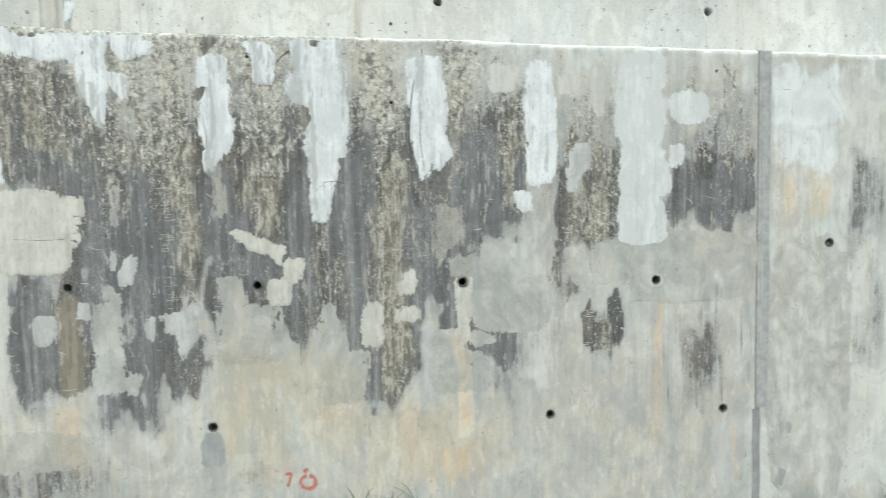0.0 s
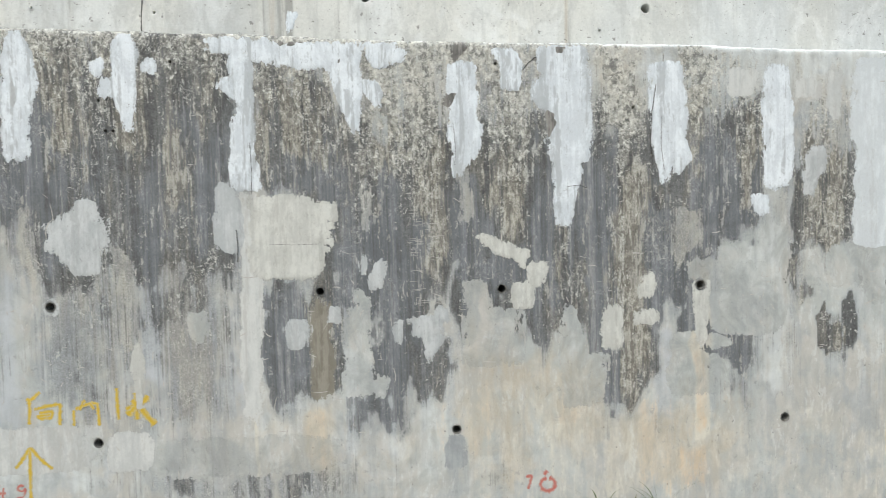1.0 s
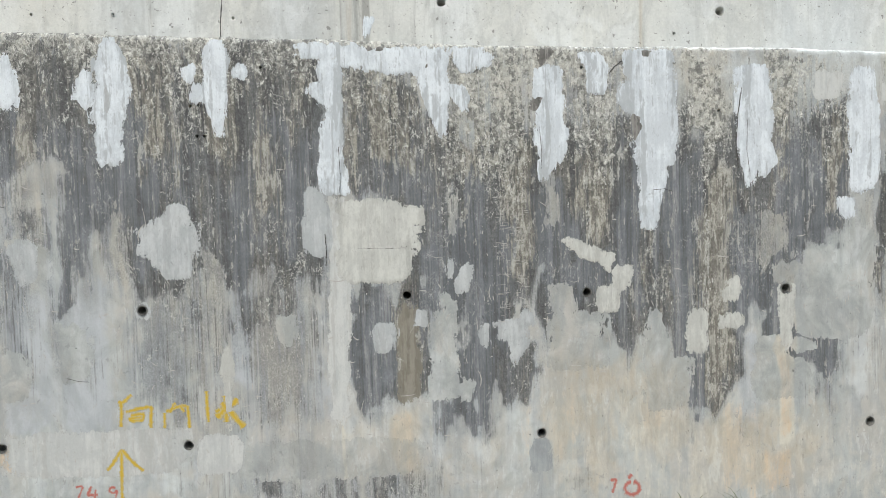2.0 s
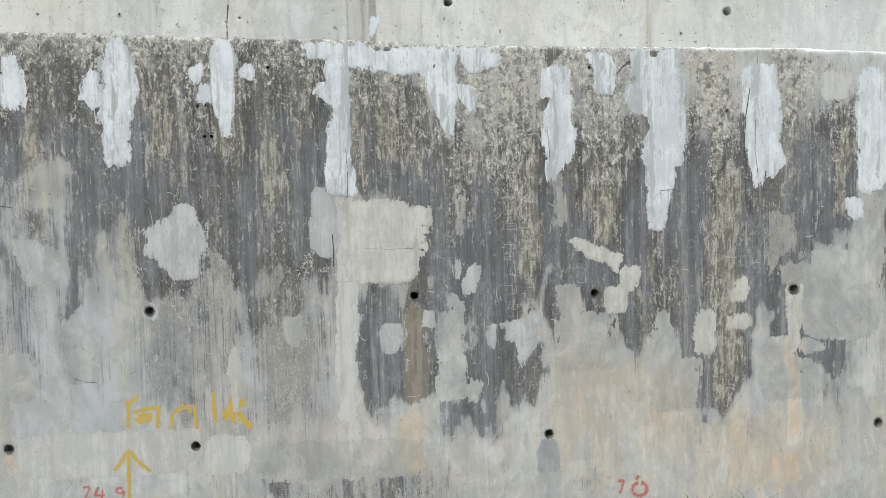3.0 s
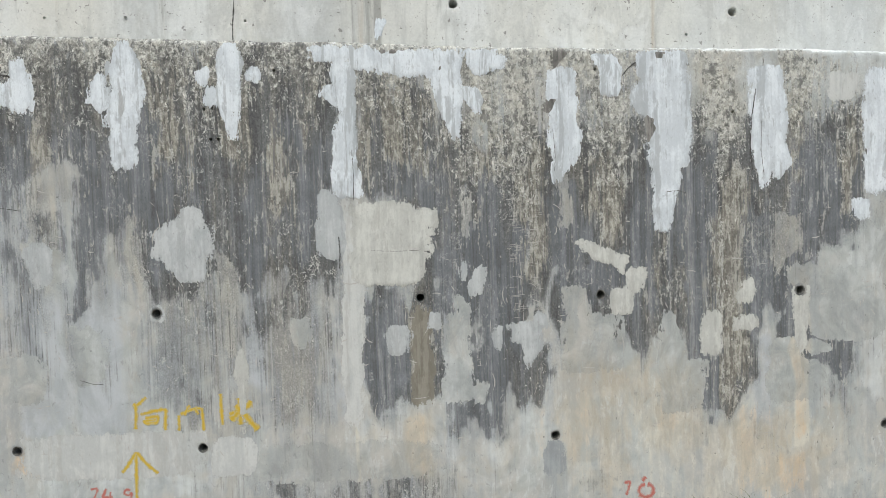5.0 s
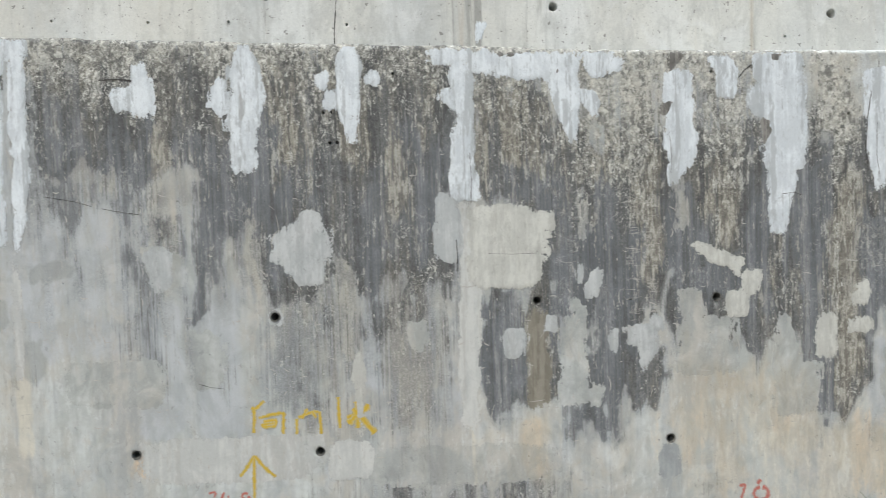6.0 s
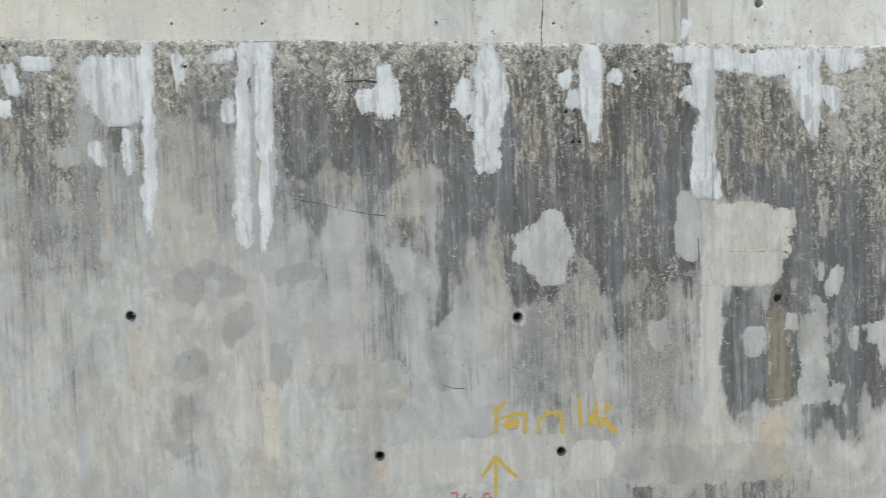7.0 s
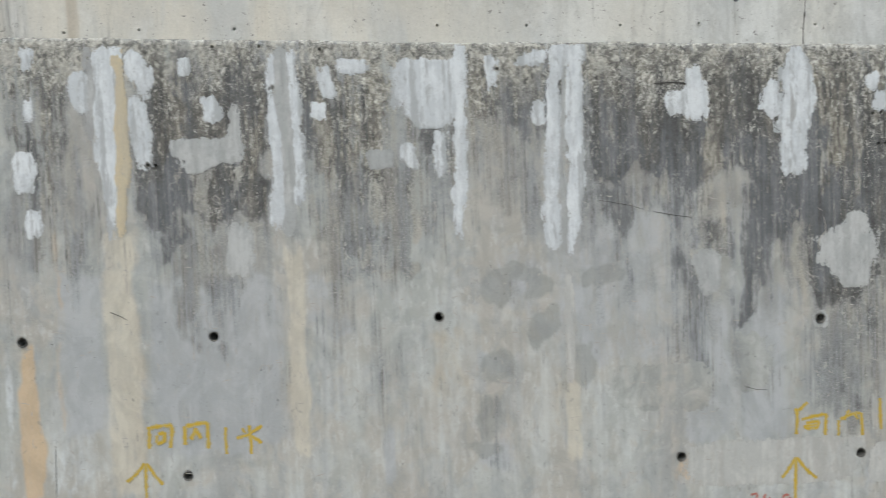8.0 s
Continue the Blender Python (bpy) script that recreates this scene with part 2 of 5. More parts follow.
def mortar(name, light, mid, dull, wear, thin):
    """Trowelled repair mortar, dragged downwards, thin and dirty towards its edges and along the trowel's marks."""
    n = Nodes(name)

    def add(total, source, amount):
        return n.math("MULTIPLY_ADD", n.math("SUBTRACT", source, 0.5), amount, total)

    drag, blot, grain = n.noise(42, 1.8, 5, 0.65, 0.15), n.noise(10, 6, 6, 0.68, 0.5), n.noise(120, 80, 4, 0.72, 0.3)
    broad, stroke, slip = n.noise(15, 0.8, 4, 0.6, 0.1, 5), n.noise(28, 9, 6, 0.7, 0.8, 17), n.cells(70, 9, 0.03)
    tone = add(add(add(n.math("MULTIPLY_ADD", n.random(), 0.4, 0.3), drag, 1.8), blot, 3.0), slip, 0.25)
    colour = n.mix(n.ramp(tone, 0.1, 0.9), mid, light)
    colour = n.mix(n.math("MULTIPLY", n.ramp(add(add(broad, stroke, 0.7), drag, 0.6), 0.52, 0.64), wear), colour, dull)
    inside = n.attr("inside")
    rim = add(add(add(add(inside, grain, 0.03), stroke, 0.06), drag, 0.02), slip, 0.008)
    alpha = n.math("MULTIPLY", n.ramp(rim, 0.004, 0.005), n.ramp(inside, 0.0005, 0.001))
    colour = n.mix(n.ramp(rim, 0.006, 0.026, thin, 0.0), colour, dull)
    flecks = n.ramp(add(n.noise(60, 34, 4, 0.75, 0.6, 13), grain, 0.3), 0.62, 0.66)
    colour = n.mix(n.math("MULTIPLY", flecks, 0.6), colour, dull)
    colour = n.scale(colour, n.ramp(grain, 0.3, 0.7, 0.955, 1.04))
    return n.done(colour, 0.8, n.math("MULTIPLY_ADD", drag, 0.8, n.math("MULTIPLY_ADD", stroke, 0.5, n.math("MULTIPLY", grain, 0.12))), 0.5, 0.005, alpha)


def plain(name, colour, other, scale=40, rough=0.8, metal=0.0):
    n = Nodes(name)
    n.bsdf.inputs["Metallic"].default_value = metal
    tone = n.noise(scale, scale, 4, 0.65)
    return n.done(n.mix(n.ramp(tone, 0.35, 0.65), colour, other), rough, tone, 0.3, 0.003)


def paint_worn(name, colour, under):
    """Sprayed paint, thin where it missed the hollows."""
    n = Nodes(name)
    cloud, grit = n.noise(30, 24, 4, 0.6, 0.3), n.noise(170, 140, 4, 0.72)
    load = n.math("MULTIPLY_ADD", n.math("SUBTRACT", cloud, 0.5), 1.1, n.math("MULTIPLY_ADD", n.math("SUBTRACT", grit, 0.5), 1.2, n.attr("inside")))
    return n.done(n.mix(n.ramp(load, 0.35, 0.95), under, colour), 0.6, alpha=n.ramp(load, 0.36, 0.44, 0.0, 0.92))


PALE, PALE_WARM, COLD, LIME, RIM_LIGHT = (0.462, 0.490, 0.470), (0.465, 0.462, 0.424), (0.35, 0.375, 0.39), (0.60, 0.635, 0.62), (0.74, 0.77, 0.75)
OCHRE, OCHRE_PALE, WASH = (0.51, 0.462, 0.36), (0.545, 0.518, 0.435), (0.26, 0.275, 0.28)
SLATE, SOOT, BROWN, WORN, CHIP = (0.136, 0.146, 0.154), (0.090, 0.093, 0.091), (0.198, 0.187, 0.158), (0.33, 0.335, 0.315), (0.52, 0.525, 0.485)
DULL, FILM_COOL, FILM_WARM, NICK = (0.325, 0.34, 0.325), (0.245, 0.26, 0.265), (0.285, 0.28, 0.258), (0.24, 0.245, 0.24)
PALE_RUN, UMBER = (0.44, 0.43, 0.38), (0.142, 0.146, 0.144)
CRUST_LIGHT, CRUST_DARK, CRUST_TAN, SLATE_PALE = (0.45, 0.446, 0.395), (0.19, 0.189, 0.172), (0.355, 0.342, 0.285), (0.192, 0.205, 0.217)
UPPER_A, UPPER_B, UPPER_C, UPPER_D = (0.64, 0.655, 0.63), (0.50, 0.52, 0.51), (0.60, 0.595, 0.54), (0.42, 0.43, 0.41)
STAINED, CLEAN = concrete_stained("stained_concrete"), concrete_clean()
MORTAR = {
    "white": mortar("white_mortar", (0.735, 0.785, 0.81), (0.58, 0.625, 0.65), (0.40, 0.43, 0.44), 0.8, 0.18),
    "grey": mortar("grey_mortar", (0.53, 0.555, 0.55), (0.42, 0.445, 0.445), (0.29, 0.30, 0.30), 0.4, 0.12),
    "cream": mortar("cream_mortar", (0.60, 0.61, 0.565), (0.49, 0.50, 0.465), (0.36, 0.36, 0.33), 0.5, 0.2),
    "pale": mortar("pale_mortar", (0.575, 0.59, 0.565), (0.48, 0.50, 0.485), (0.40, 0.40, 0.375), 0.5, 0.1),
    "chalk": mortar("chalky_mortar", (0.655, 0.70, 0.71), (0.56, 0.60, 0.61), (0.47, 0.49, 0.49), 0.5, 0.1),
    "slate": mortar("slate_mortar", (0.36, 0.385, 0.385), (0.29, 0.31, 0.315), (0.42, 0.43, 0.42), 0.4, 0.2),
    "rust": mortar("yellow_lime_run", (0.64, 0.56, 0.38), (0.58, 0.52, 0.38), (0.50, 0.47, 0.38), 0.5, 0.4),
    "hollow": mortar("spalled_concrete", (0.19, 0.185, 0.17), (0.11, 0.108, 0.10), (0.40, 0.39, 0.36), 0.5, 0.2),
    "dab": mortar("thin_grey_mortar", (0.50, 0.525, 0.525), (0.42, 0.44, 0.44), (0.33, 0.34, 0.34), 0.4, 0.5),
    "run": mortar("brown_run", (0.25, 0.235, 0.19), (0.195, 0.183, 0.148), (0.31, 0.295, 0.25), 0.6, 0.2),
    "skim": concrete_stained("skim_coat", True),
}
PIPE = plain("grey_plastic", (0.24, 0.24, 0.22), (0.10, 0.10, 0.095), 60, 0.5)
TAR = plain("joint_tar", (0.235, 0.25, 0.258), (0.31, 0.325, 0.325), 14, 0.8)
SMEAR = plain("joint_smear", (0.31, 0.328, 0.33), (0.405, 0.425, 0.425), 22, 0.8)
GAP = plain("joint_bitumen", (0.20, 0.212, 0.22), (0.29, 0.30, 0.30), 30, 0.8)
YELLOW = paint_worn("yellow_paint", (0.60, 0.42, 0.05), (0.52, 0.47, 0.28))
RED = paint_worn("red_paint", (0.50, 0.16, 0.13), (0.52, 0.40, 0.35))
EARTH = plain("bare_earth", (0.16, 0.13, 0.09), (0.24, 0.20, 0.14), 3, 0.95)
LEAF = plain("grass_green", (0.07, 0.12, 0.03), (0.12, 0.16, 0.05), 30, 0.6)
SCRATCH = plain("scratched_lime", (0.50, 0.49, 0.45), (0.40, 0.39, 0.36), 60, 0.85)
CRACK = plain("crack_dirt", (0.06, 0.058, 0.055), (0.10, 0.098, 0.09), 60, 0.9)


# ---- building helpers ----
def finish(name, bm, material, smooth=True):
    me = bpy.data.meshes.new(name)
    bm.to_mesh(me)
    bm.free()
    me.materials.append(material)
    if smooth:
        me.shade_smooth()
    return new(name, me)


def part(name, bm, material, parent, label=""):
    ob = finish(name, bm, material)
    ob.parent = parent
    return tagged(ob, label)


def from_arrays(name, points, faces, material, attributes=()):
    me = bpy.data.meshes.new(name)
    me.from_pydata(points, [], faces)
    for key, values in attributes:
        me.attributes.new(key, "FLOAT", "POINT").data.foreach_set("value", np.asarray(values, dtype=np.float32))
    me.materials.append(material)
    me.shade_smooth()
    return new(name, me)


rng = np.random.default_rng(4)


def value_noise(x, z, sx, sz, seed):
    """Smooth noise between -1 and 1 over arrays."""
    u, v = np.asarray(x) / sx + 131.7 * seed, np.asarray(z) / sz + 57.3 * seed
    i, j = np.floor(u), np.floor(v)
    fu, fv = u - i, v - j
    fu, fv = fu * fu * (3 - 2 * fu), fv * fv * (3 - 2 * fv)

    def corner(a, b):
        s = np.sin(a * 127.1 + b * 311.7 + seed * 74.7) * 43758.5453
        return 2 * (s - np.floor(s)) - 1

    low = corner(i, j) * (1 - fu) + corner(i + 1, j) * fu
    high = corner(i, j + 1) * (1 - fu) + corner(i + 1, j + 1) * fu
    return low * (1 - fv) + high * fv


# ---- stains on the front wall: x, z of the middle, half width, half height, strength ----
STAINS = {"soot": [], "tan": [], "lime": [], "cold": [], "rust": [], "cream": [], "veil": [], "slate": [], "brown": [], "pale": [], "crust": [], "growth": [], "dull": []}


def stain(layer, x, z, w, h, a):
    STAINS[layer].append((x, z, w, h, a))


stain("soot", -1.425, 1.289, 0.302, 0.261, 0.32)
stain("soot", -0.702, 1.026, 0.215, 0.249, 0.58)
stain("soot", -1.258, 1.060, 0.131, 0.146, 0.36)
stain("soot", -2.314, 1.744, 0.243, 0.244, 0.50)
stain("soot", 1.898, 1.044, 0.025, 0.236, 0.90)
stain("soot", 2.417, 1.193, 0.090, 0.047, 0.70)
stain("soot", -5.103, 2.010, 0.139, 0.531, 0.54)
stain("soot", -4.318, 2.036, 0.313, 0.459, 0.92)
stain("soot", -3.600, 2.010, 0.198, 0.457, 0.67)
stain("soot", -4.383, 1.385, 0.195, 0.188, 0.32)
stain("soot", -3.202, 2.064, 0.161, 0.415, 0.59)
stain("soot", -2.814, 2.132, 0.197, 0.279, 0.65)
stain("soot", -2.814, 1.750, 0.134, 0.115, 0.32)
stain("soot", -1.984, 2.087, 0.451, 0.359, 1.00)
stain("soot", -1.863, 1.306, 0.202, 0.443, 0.38)
stain("soot", -4.325, 2.187, 0.174, 0.276, 0.38)
stain("soot", -4.194, 1.611, 0.175, 0.309, 0.43)
stain("soot", -2.817, 1.293, 0.094, 0.102, 0.22)
stain("soot", -2.915, 0.891, 0.095, 0.089, 0.22)
stain("soot", -2.007, 2.127, 0.397, 0.321, 0.94)
stain("soot", -1.873, 1.454, 0.179, 0.369, 0.52)
stain("soot", -1.026, 1.925, 0.615, 0.499, 1.12)
stain("soot", -0.889, 1.441, 0.497, 0.357, 0.83)
stain("soot", -1.675, 0.857, 0.104, 0.231, 0.30)
stain("soot", -1.169, 0.776, 0.130, 0.348, 0.44)
stain("soot", -0.568, 0.862, 0.133, 0.406, 0.39)
stain("soot", -1.639, 2.095, 0.129, 0.313, 0.70)
stain("soot", -1.296, 1.471, 0.106, 0.336, 0.59)
stain("soot", -1.542, 1.407, 0.102, 0.377, 0.26)
stain("soot", -0.895, 0.925, 0.181, 0.319, 0.44)
stain("soot", -0.591, 1.253, 0.162, 0.485, 0.54)
stain("soot", -0.589, 0.601, 0.145, 0.236, 0.30)
stain("soot", -0.095, 1.890, 0.172, 0.339, 1.12)
stain("soot", 0.371, 1.298, 0.293, 0.337, 1.24)
stain("soot", -0.085, 0.840, 0.190, 0.309, 1.18)
stain("soot", 0.411, 1.755, 0.267, 0.189, 0.89)
stain("soot", 0.376, 2.080, 0.252, 0.144, 0.32)
stain("soot", 0.502, 0.776, 0.156, 0.195, 0.83)
stain("soot", 0.276, 0.479, 0.084, 0.091, 0.50)
stain("soot", 0.962, 2.141, 0.156, 0.157, 0.49)
stain("soot", 0.991, 1.656, 0.191, 0.334, 1.00)
stain("soot", 0.761, 1.418, 0.081, 0.289, 1.12)
stain("soot", 1.048, 1.137, 0.202, 0.196, 1.18)
stain("soot", 1.464, 1.180, 0.204, 0.430, 1.24)
stain("soot", 1.541, 1.587, 0.191, 0.251, 1.06)
stain("soot", 1.577, 0.633, 0.089, 0.181, 1.06)
stain("soot", 1.559, 2.062, 0.146, 0.202, 0.27)
stain("soot", 1.732, 1.478, 0.056, 0.555, 1.30)
stain("soot", 2.095, 1.660, 0.241, 0.369, 1.06)
stain("soot", 1.866, 1.156, 0.074, 0.238, 0.89)
stain("soot", 2.647, 1.540, 0.179, 0.283, 1.12)
stain("soot", 2.095, 1.868, 0.209, 0.217, 0.54)
stain("soot", 2.110, 1.492, 0.189, 0.193, 1.06)
stain("soot", 3.306, 1.514, 0.234, 0.214, 0.95)
stain("soot", 3.303, 1.812, 0.218, 0.121, 0.50)
stain("soot", 2.623, 0.854, 0.034, 0.056, 1.05)
stain("soot", 2.688, 0.788, 0.037, 0.039, 1.00)
stain("soot", 2.768, 0.853, 0.036, 0.107, 1.10)
stain("soot", 3.256, 0.613, 0.119, 0.197, 0.65)
stain("soot", 2.158, 0.761, 0.133, 0.117, 0.70)
stain("soot", 2.552, 1.070, 0.045, 0.076, 0.65)
stain("soot", 4.175, 1.454, 0.116, 0.232, 0.59)
stain("soot", 4.223, 0.756, 0.084, 0.191, 0.38)
stain("soot", -0.418, 0.143, 0.452, 0.101, 0.53)
stain("soot", -0.270, 0.112, 0.104, 0.070, 0.43)
stain("soot", 3.792, -0.095, 0.107, 0.085, 0.38)
stain("soot", -1.518, 1.346, 0.198, 0.425, 0.29)
stain("soot", -1.439, 1.318, 0.041, 0.281, 0.38)
stain("soot", -1.024, 1.024, 0.088, 0.230, 0.48)
stain("soot", -0.847, 1.270, 0.050, 0.482, 0.45)
stain("soot", -0.590, 1.038, 0.103, 0.261, 0.56)
stain("soot", -0.620, 0.609, 0.036, 0.175, 0.40)
stain("soot", -5.051, 1.982, 0.032, 0.528, 0.50)
stain("soot", -5.245, 1.298, 0.070, 0.168, 0.35)
stain("soot", -3.684, 1.398, 0.099, 0.225, 0.40)
stain("soot", -3.482, 0.972, 0.103, 0.201, 0.30)
stain("soot", -4.346, 1.316, 0.157, 0.118, 0.35)
stain("soot", -3.494, 0.801, 0.099, 0.201, 0.22)
stain("soot", -2.548, 0.969, 0.077, 0.158, 0.30)
stain("soot", 0.393, 1.350, 0.042, 0.373, 1.10)
stain("soot", 0.850, 1.482, 0.054, 0.231, 1.10)
stain("soot", -1.005, 2.031, 0.943, 0.384, 0.62)
stain("soot", 1.004, 1.556, 1.084, 0.457, 0.78)
stain("soot", 0.140, 1.770, 0.080, 0.185, 0.90)
stain("soot", -3.997, 2.160, 0.605, 0.360, 0.62)
stain("soot", -2.168, 2.141, 1.194, 0.351, 0.62)
stain("soot", 0.960, 1.977, 0.155, 0.272, 0.60)
stain("soot", -0.053, 1.913, 0.160, 0.297, 0.90)
stain("soot", -0.573, 1.505, 0.103, 0.242, 0.70)
stain("soot", 0.480, 1.033, 0.187, 0.064, 1.00)
stain("soot", 0.444, 0.714, 0.185, 0.153, 0.95)
stain("soot", 0.962, 1.074, 0.288, 0.271, 1.05)
stain("soot", 1.534, 0.922, 0.191, 0.402, 1.00)
stain("soot", 1.569, 0.621, 0.095, 0.203, 1.05)
stain("soot", 1.982, 0.792, 0.166, 0.139, 0.85)
stain("soot", -0.091, 0.847, 0.212, 0.310, 1.10)
stain("soot", -2.181, 1.675, 0.279, 0.218, 0.50)
stain("soot", -2.256, 1.276, 0.196, 0.231, 0.30)
stain("soot", -3.567, 1.544, 0.208, 0.270, 0.40)
stain("soot", -4.974, 1.506, 0.165, 0.171, 0.35)
stain("soot", -4.325, 1.204, 0.349, 0.126, 0.20)
stain("soot", -2.835, 1.755, 0.191, 0.240, 0.40)
stain("tan", 1.056, 0.457, 0.395, 0.387, 0.66)
stain("tan", -0.023, 0.352, 0.073, 0.186, 0.85)
stain("tan", 0.359, 0.239, 0.286, 0.220, 0.25)
stain("tan", 1.804, 0.218, 0.349, 0.242, 0.66)
stain("tan", 1.966, 0.737, 0.043, 0.299, 0.95)
stain("tan", 1.965, 0.242, 0.044, 0.199, 0.60)
stain("tan", 0.903, 0.408, 0.040, 0.224, 0.55)
stain("tan", 0.405, 2.107, 0.279, 0.200, 0.45)
stain("tan", 0.990, 2.099, 0.127, 0.200, 0.40)
stain("tan", 1.544, 2.048, 0.159, 0.246, 0.55)
stain("tan", 2.018, 1.955, 0.135, 0.161, 0.50)
stain("tan", 0.629, 1.351, 0.067, 0.274, 0.55)
stain("tan", 1.596, 1.192, 0.072, 0.383, 0.50)
stain("tan", -0.007, 0.806, 0.050, 0.264, 1.00)
stain("tan", -1.188, 1.133, 0.235, 0.232, 0.35)
stain("tan", -0.887, 2.014, 0.437, 0.282, 0.35)
stain("tan", -5.216, 0.704, 0.032, 0.361, 1.20)
stain("tan", -5.216, 0.710, 0.037, 0.368, 1.20)
stain("tan", -4.728, 1.963, 0.011, 0.521, 0.90)
stain("tan", -4.734, 0.991, 0.055, 0.673, 0.45)
stain("tan", -3.908, 1.043, 0.030, 0.503, 0.45)
stain("tan", -2.530, 0.954, 0.489, 0.528, 0.15)
stain("tan", -5.039, 1.564, 0.016, 0.165, 0.50)
stain("tan", -5.053, 0.929, 0.007, 0.306, 0.50)
stain("tan", -1.898, 1.685, 0.047, 0.362, 0.50)
stain("tan", 1.026, 0.364, 0.332, 0.341, 0.50)
stain("tan", 1.131, 0.421, 0.351, 0.310, 0.64)
stain("tan", 0.725, 0.587, 0.077, 0.209, 0.60)
stain("tan", -0.014, 0.352, 0.082, 0.180, 0.60)
stain("tan", -3.935, 0.782, 0.043, 0.240, 0.40)
stain("tan", -3.159, 0.926, 0.101, 0.172, 0.50)
stain("tan", 1.974, 0.448, 0.022, 0.360, 0.70)
stain("tan", -2.032, 1.353, 0.134, 0.145, 0.40)
stain("tan", 0.626, 1.484, 0.040, 0.516, 0.85)
stain("tan", 0.996, 1.565, 0.041, 0.173, 0.80)
stain("tan", 1.607, 0.877, 0.042, 0.413, 0.85)
stain("tan", -0.699, 1.663, 0.038, 0.281, 0.80)
stain("tan", -1.788, 1.550, 0.047, 0.250, 0.60)
stain("tan", -1.407, 1.262, 0.037, 0.226, 0.60)
stain("tan", -1.038, 1.024, 0.046, 0.229, 0.60)
stain("tan", -1.284, 1.089, 0.075, 0.172, 0.60)
stain("tan", 1.945, 1.425, 0.082, 0.089, 0.70)
stain("tan", 3.736, 1.486, 0.042, 0.115, 0.90)
stain("tan", 3.903, 1.528, 0.034, 0.099, 0.80)
stain("tan", 3.860, 0.652, 0.233, 0.586, 0.30)
stain("tan", -0.147, 0.351, 0.207, 0.169, 0.45)
stain("tan", 3.007, 0.667, 0.027, 0.331, 0.40)
stain("tan", -1.024, 2.058, 0.619, 0.297, 0.30)
stain("tan", -1.810, 1.633, 0.103, 0.184, 0.40)
stain("lime", 0.184, 0.459, 0.518, 0.400, 0.50)
stain("lime", -4.832, 0.469, 0.539, 0.170, 0.40)
stain("lime", 0.460, 0.361, 0.262, 0.363, 0.50)
stain("lime", 3.840, 1.849, 0.223, 0.316, 0.60)
stain("lime", 2.485, 2.209, 1.063, 0.102, 0.60)
stain("lime", 2.309, 2.133, 0.204, 0.093, 0.50)
stain("lime", 3.953, 1.723, 0.338, 0.501, 0.70)
stain("lime", -0.326, 0.539, 0.002, 0.487, 0.80)
stain("lime", 3.173, 0.817, 0.362, 0.470, 0.40)
stain("lime", 2.391, 0.891, 0.032, 0.495, 0.80)
stain("lime", -3.575, 0.935, 0.228, 0.681, 0.30)
stain("lime", -1.768, 0.945, 0.036, 0.816, 0.40)
stain("lime", -1.585, 0.837, 0.089, 0.369, 0.35)
stain("lime", -4.748, 1.984, 0.040, 0.543, 0.50)
stain("lime", -1.362, 0.289, 0.517, 0.110, 0.40)
stain("lime", -0.287, 0.341, 0.120, 0.253, 0.40)
stain("lime", 3.976, 0.517, 0.349, 0.721, 0.40)
stain("lime", 2.369, 0.840, 0.094, 0.541, 0.50)
stain("lime", 1.264, 1.836, 0.112, 0.431, 0.30)
stain("lime", 1.250, 0.809, 0.058, 0.105, 0.50)
stain("lime", -3.519, 0.774, 0.061, 0.510, 0.35)
stain("lime", -4.923, 1.034, 0.069, 0.420, 0.30)
stain("cold", -4.305, 0.964, 0.324, 0.433, 0.85)
stain("cold", -4.954, 1.035, 0.106, 0.407, 0.85)
stain("cold", -2.943, 0.911, 0.053, 0.070, 0.75)
stain("cold", -2.944, 0.911, 0.077, 0.048, 0.75)
stain("cold", -2.947, 1.282, 0.066, 0.078, 0.75)
stain("cold", -2.779, 1.309, 0.109, 0.084, 0.75)
stain("cold", -2.677, 1.075, 0.052, 0.067, 0.75)
stain("cold", -2.947, 0.452, 0.080, 0.080, 0.75)
stain("cold", -3.695, 1.117, 0.078, 0.059, 0.75)
stain("cold", -2.487, 0.953, 0.027, 0.170, 0.75)
stain("cold", -2.421, 1.341, 0.080, 0.059, 0.75)
stain("cream", -2.556, 0.645, 0.044, 0.242, 0.80)
stain("cream", -4.732, 1.556, 0.090, 0.123, 0.80)
stain("cream", -4.752, 0.891, 0.083, 0.597, 0.80)
stain("cream", -3.906, 1.023, 0.050, 0.529, 0.80)
stain("rust", -5.206, 0.988, 0.038, 0.107, 1.00)
stain("rust", -5.222, 0.616, 0.057, 0.311, 1.00)
stain("cold", -2.165, 1.555, 0.254, 0.454, 0.60)
stain("cold", -2.830, 1.308, 0.133, 0.172, 0.50)
stain("cold", 0.184, 1.242, 0.251, 0.265, 0.60)
stain("rust", -5.041, 1.482, 0.014, 0.248, 0.50)
stain("rust", -5.059, 0.874, 0.014, 0.251, 0.45)
stain("cream", 1.286, 0.244, 0.542, 0.314, 0.42)
stain("cream", 2.620, 0.132, 0.663, 0.284, 0.36)
stain("cream", 3.779, 0.752, 0.113, 0.485, 0.40)
stain("cold", -2.295, 1.365, 0.378, 0.490, 0.60)
stain("cold", -3.536, 1.640, 0.126, 0.253, 0.50)
stain("cold", -5.218, 1.502, 0.069, 0.373, 0.40)
stain("veil", -5.317, 0.742, 0.021, 0.395, 0.45)
stain("veil", -5.020, 0.479, 0.121, 0.149, 0.40)
stain("veil", 3.827, 2.020, 0.199, 0.169, 0.85)
stain("veil", 3.832, 1.754, 0.181, 0.129, 0.70)
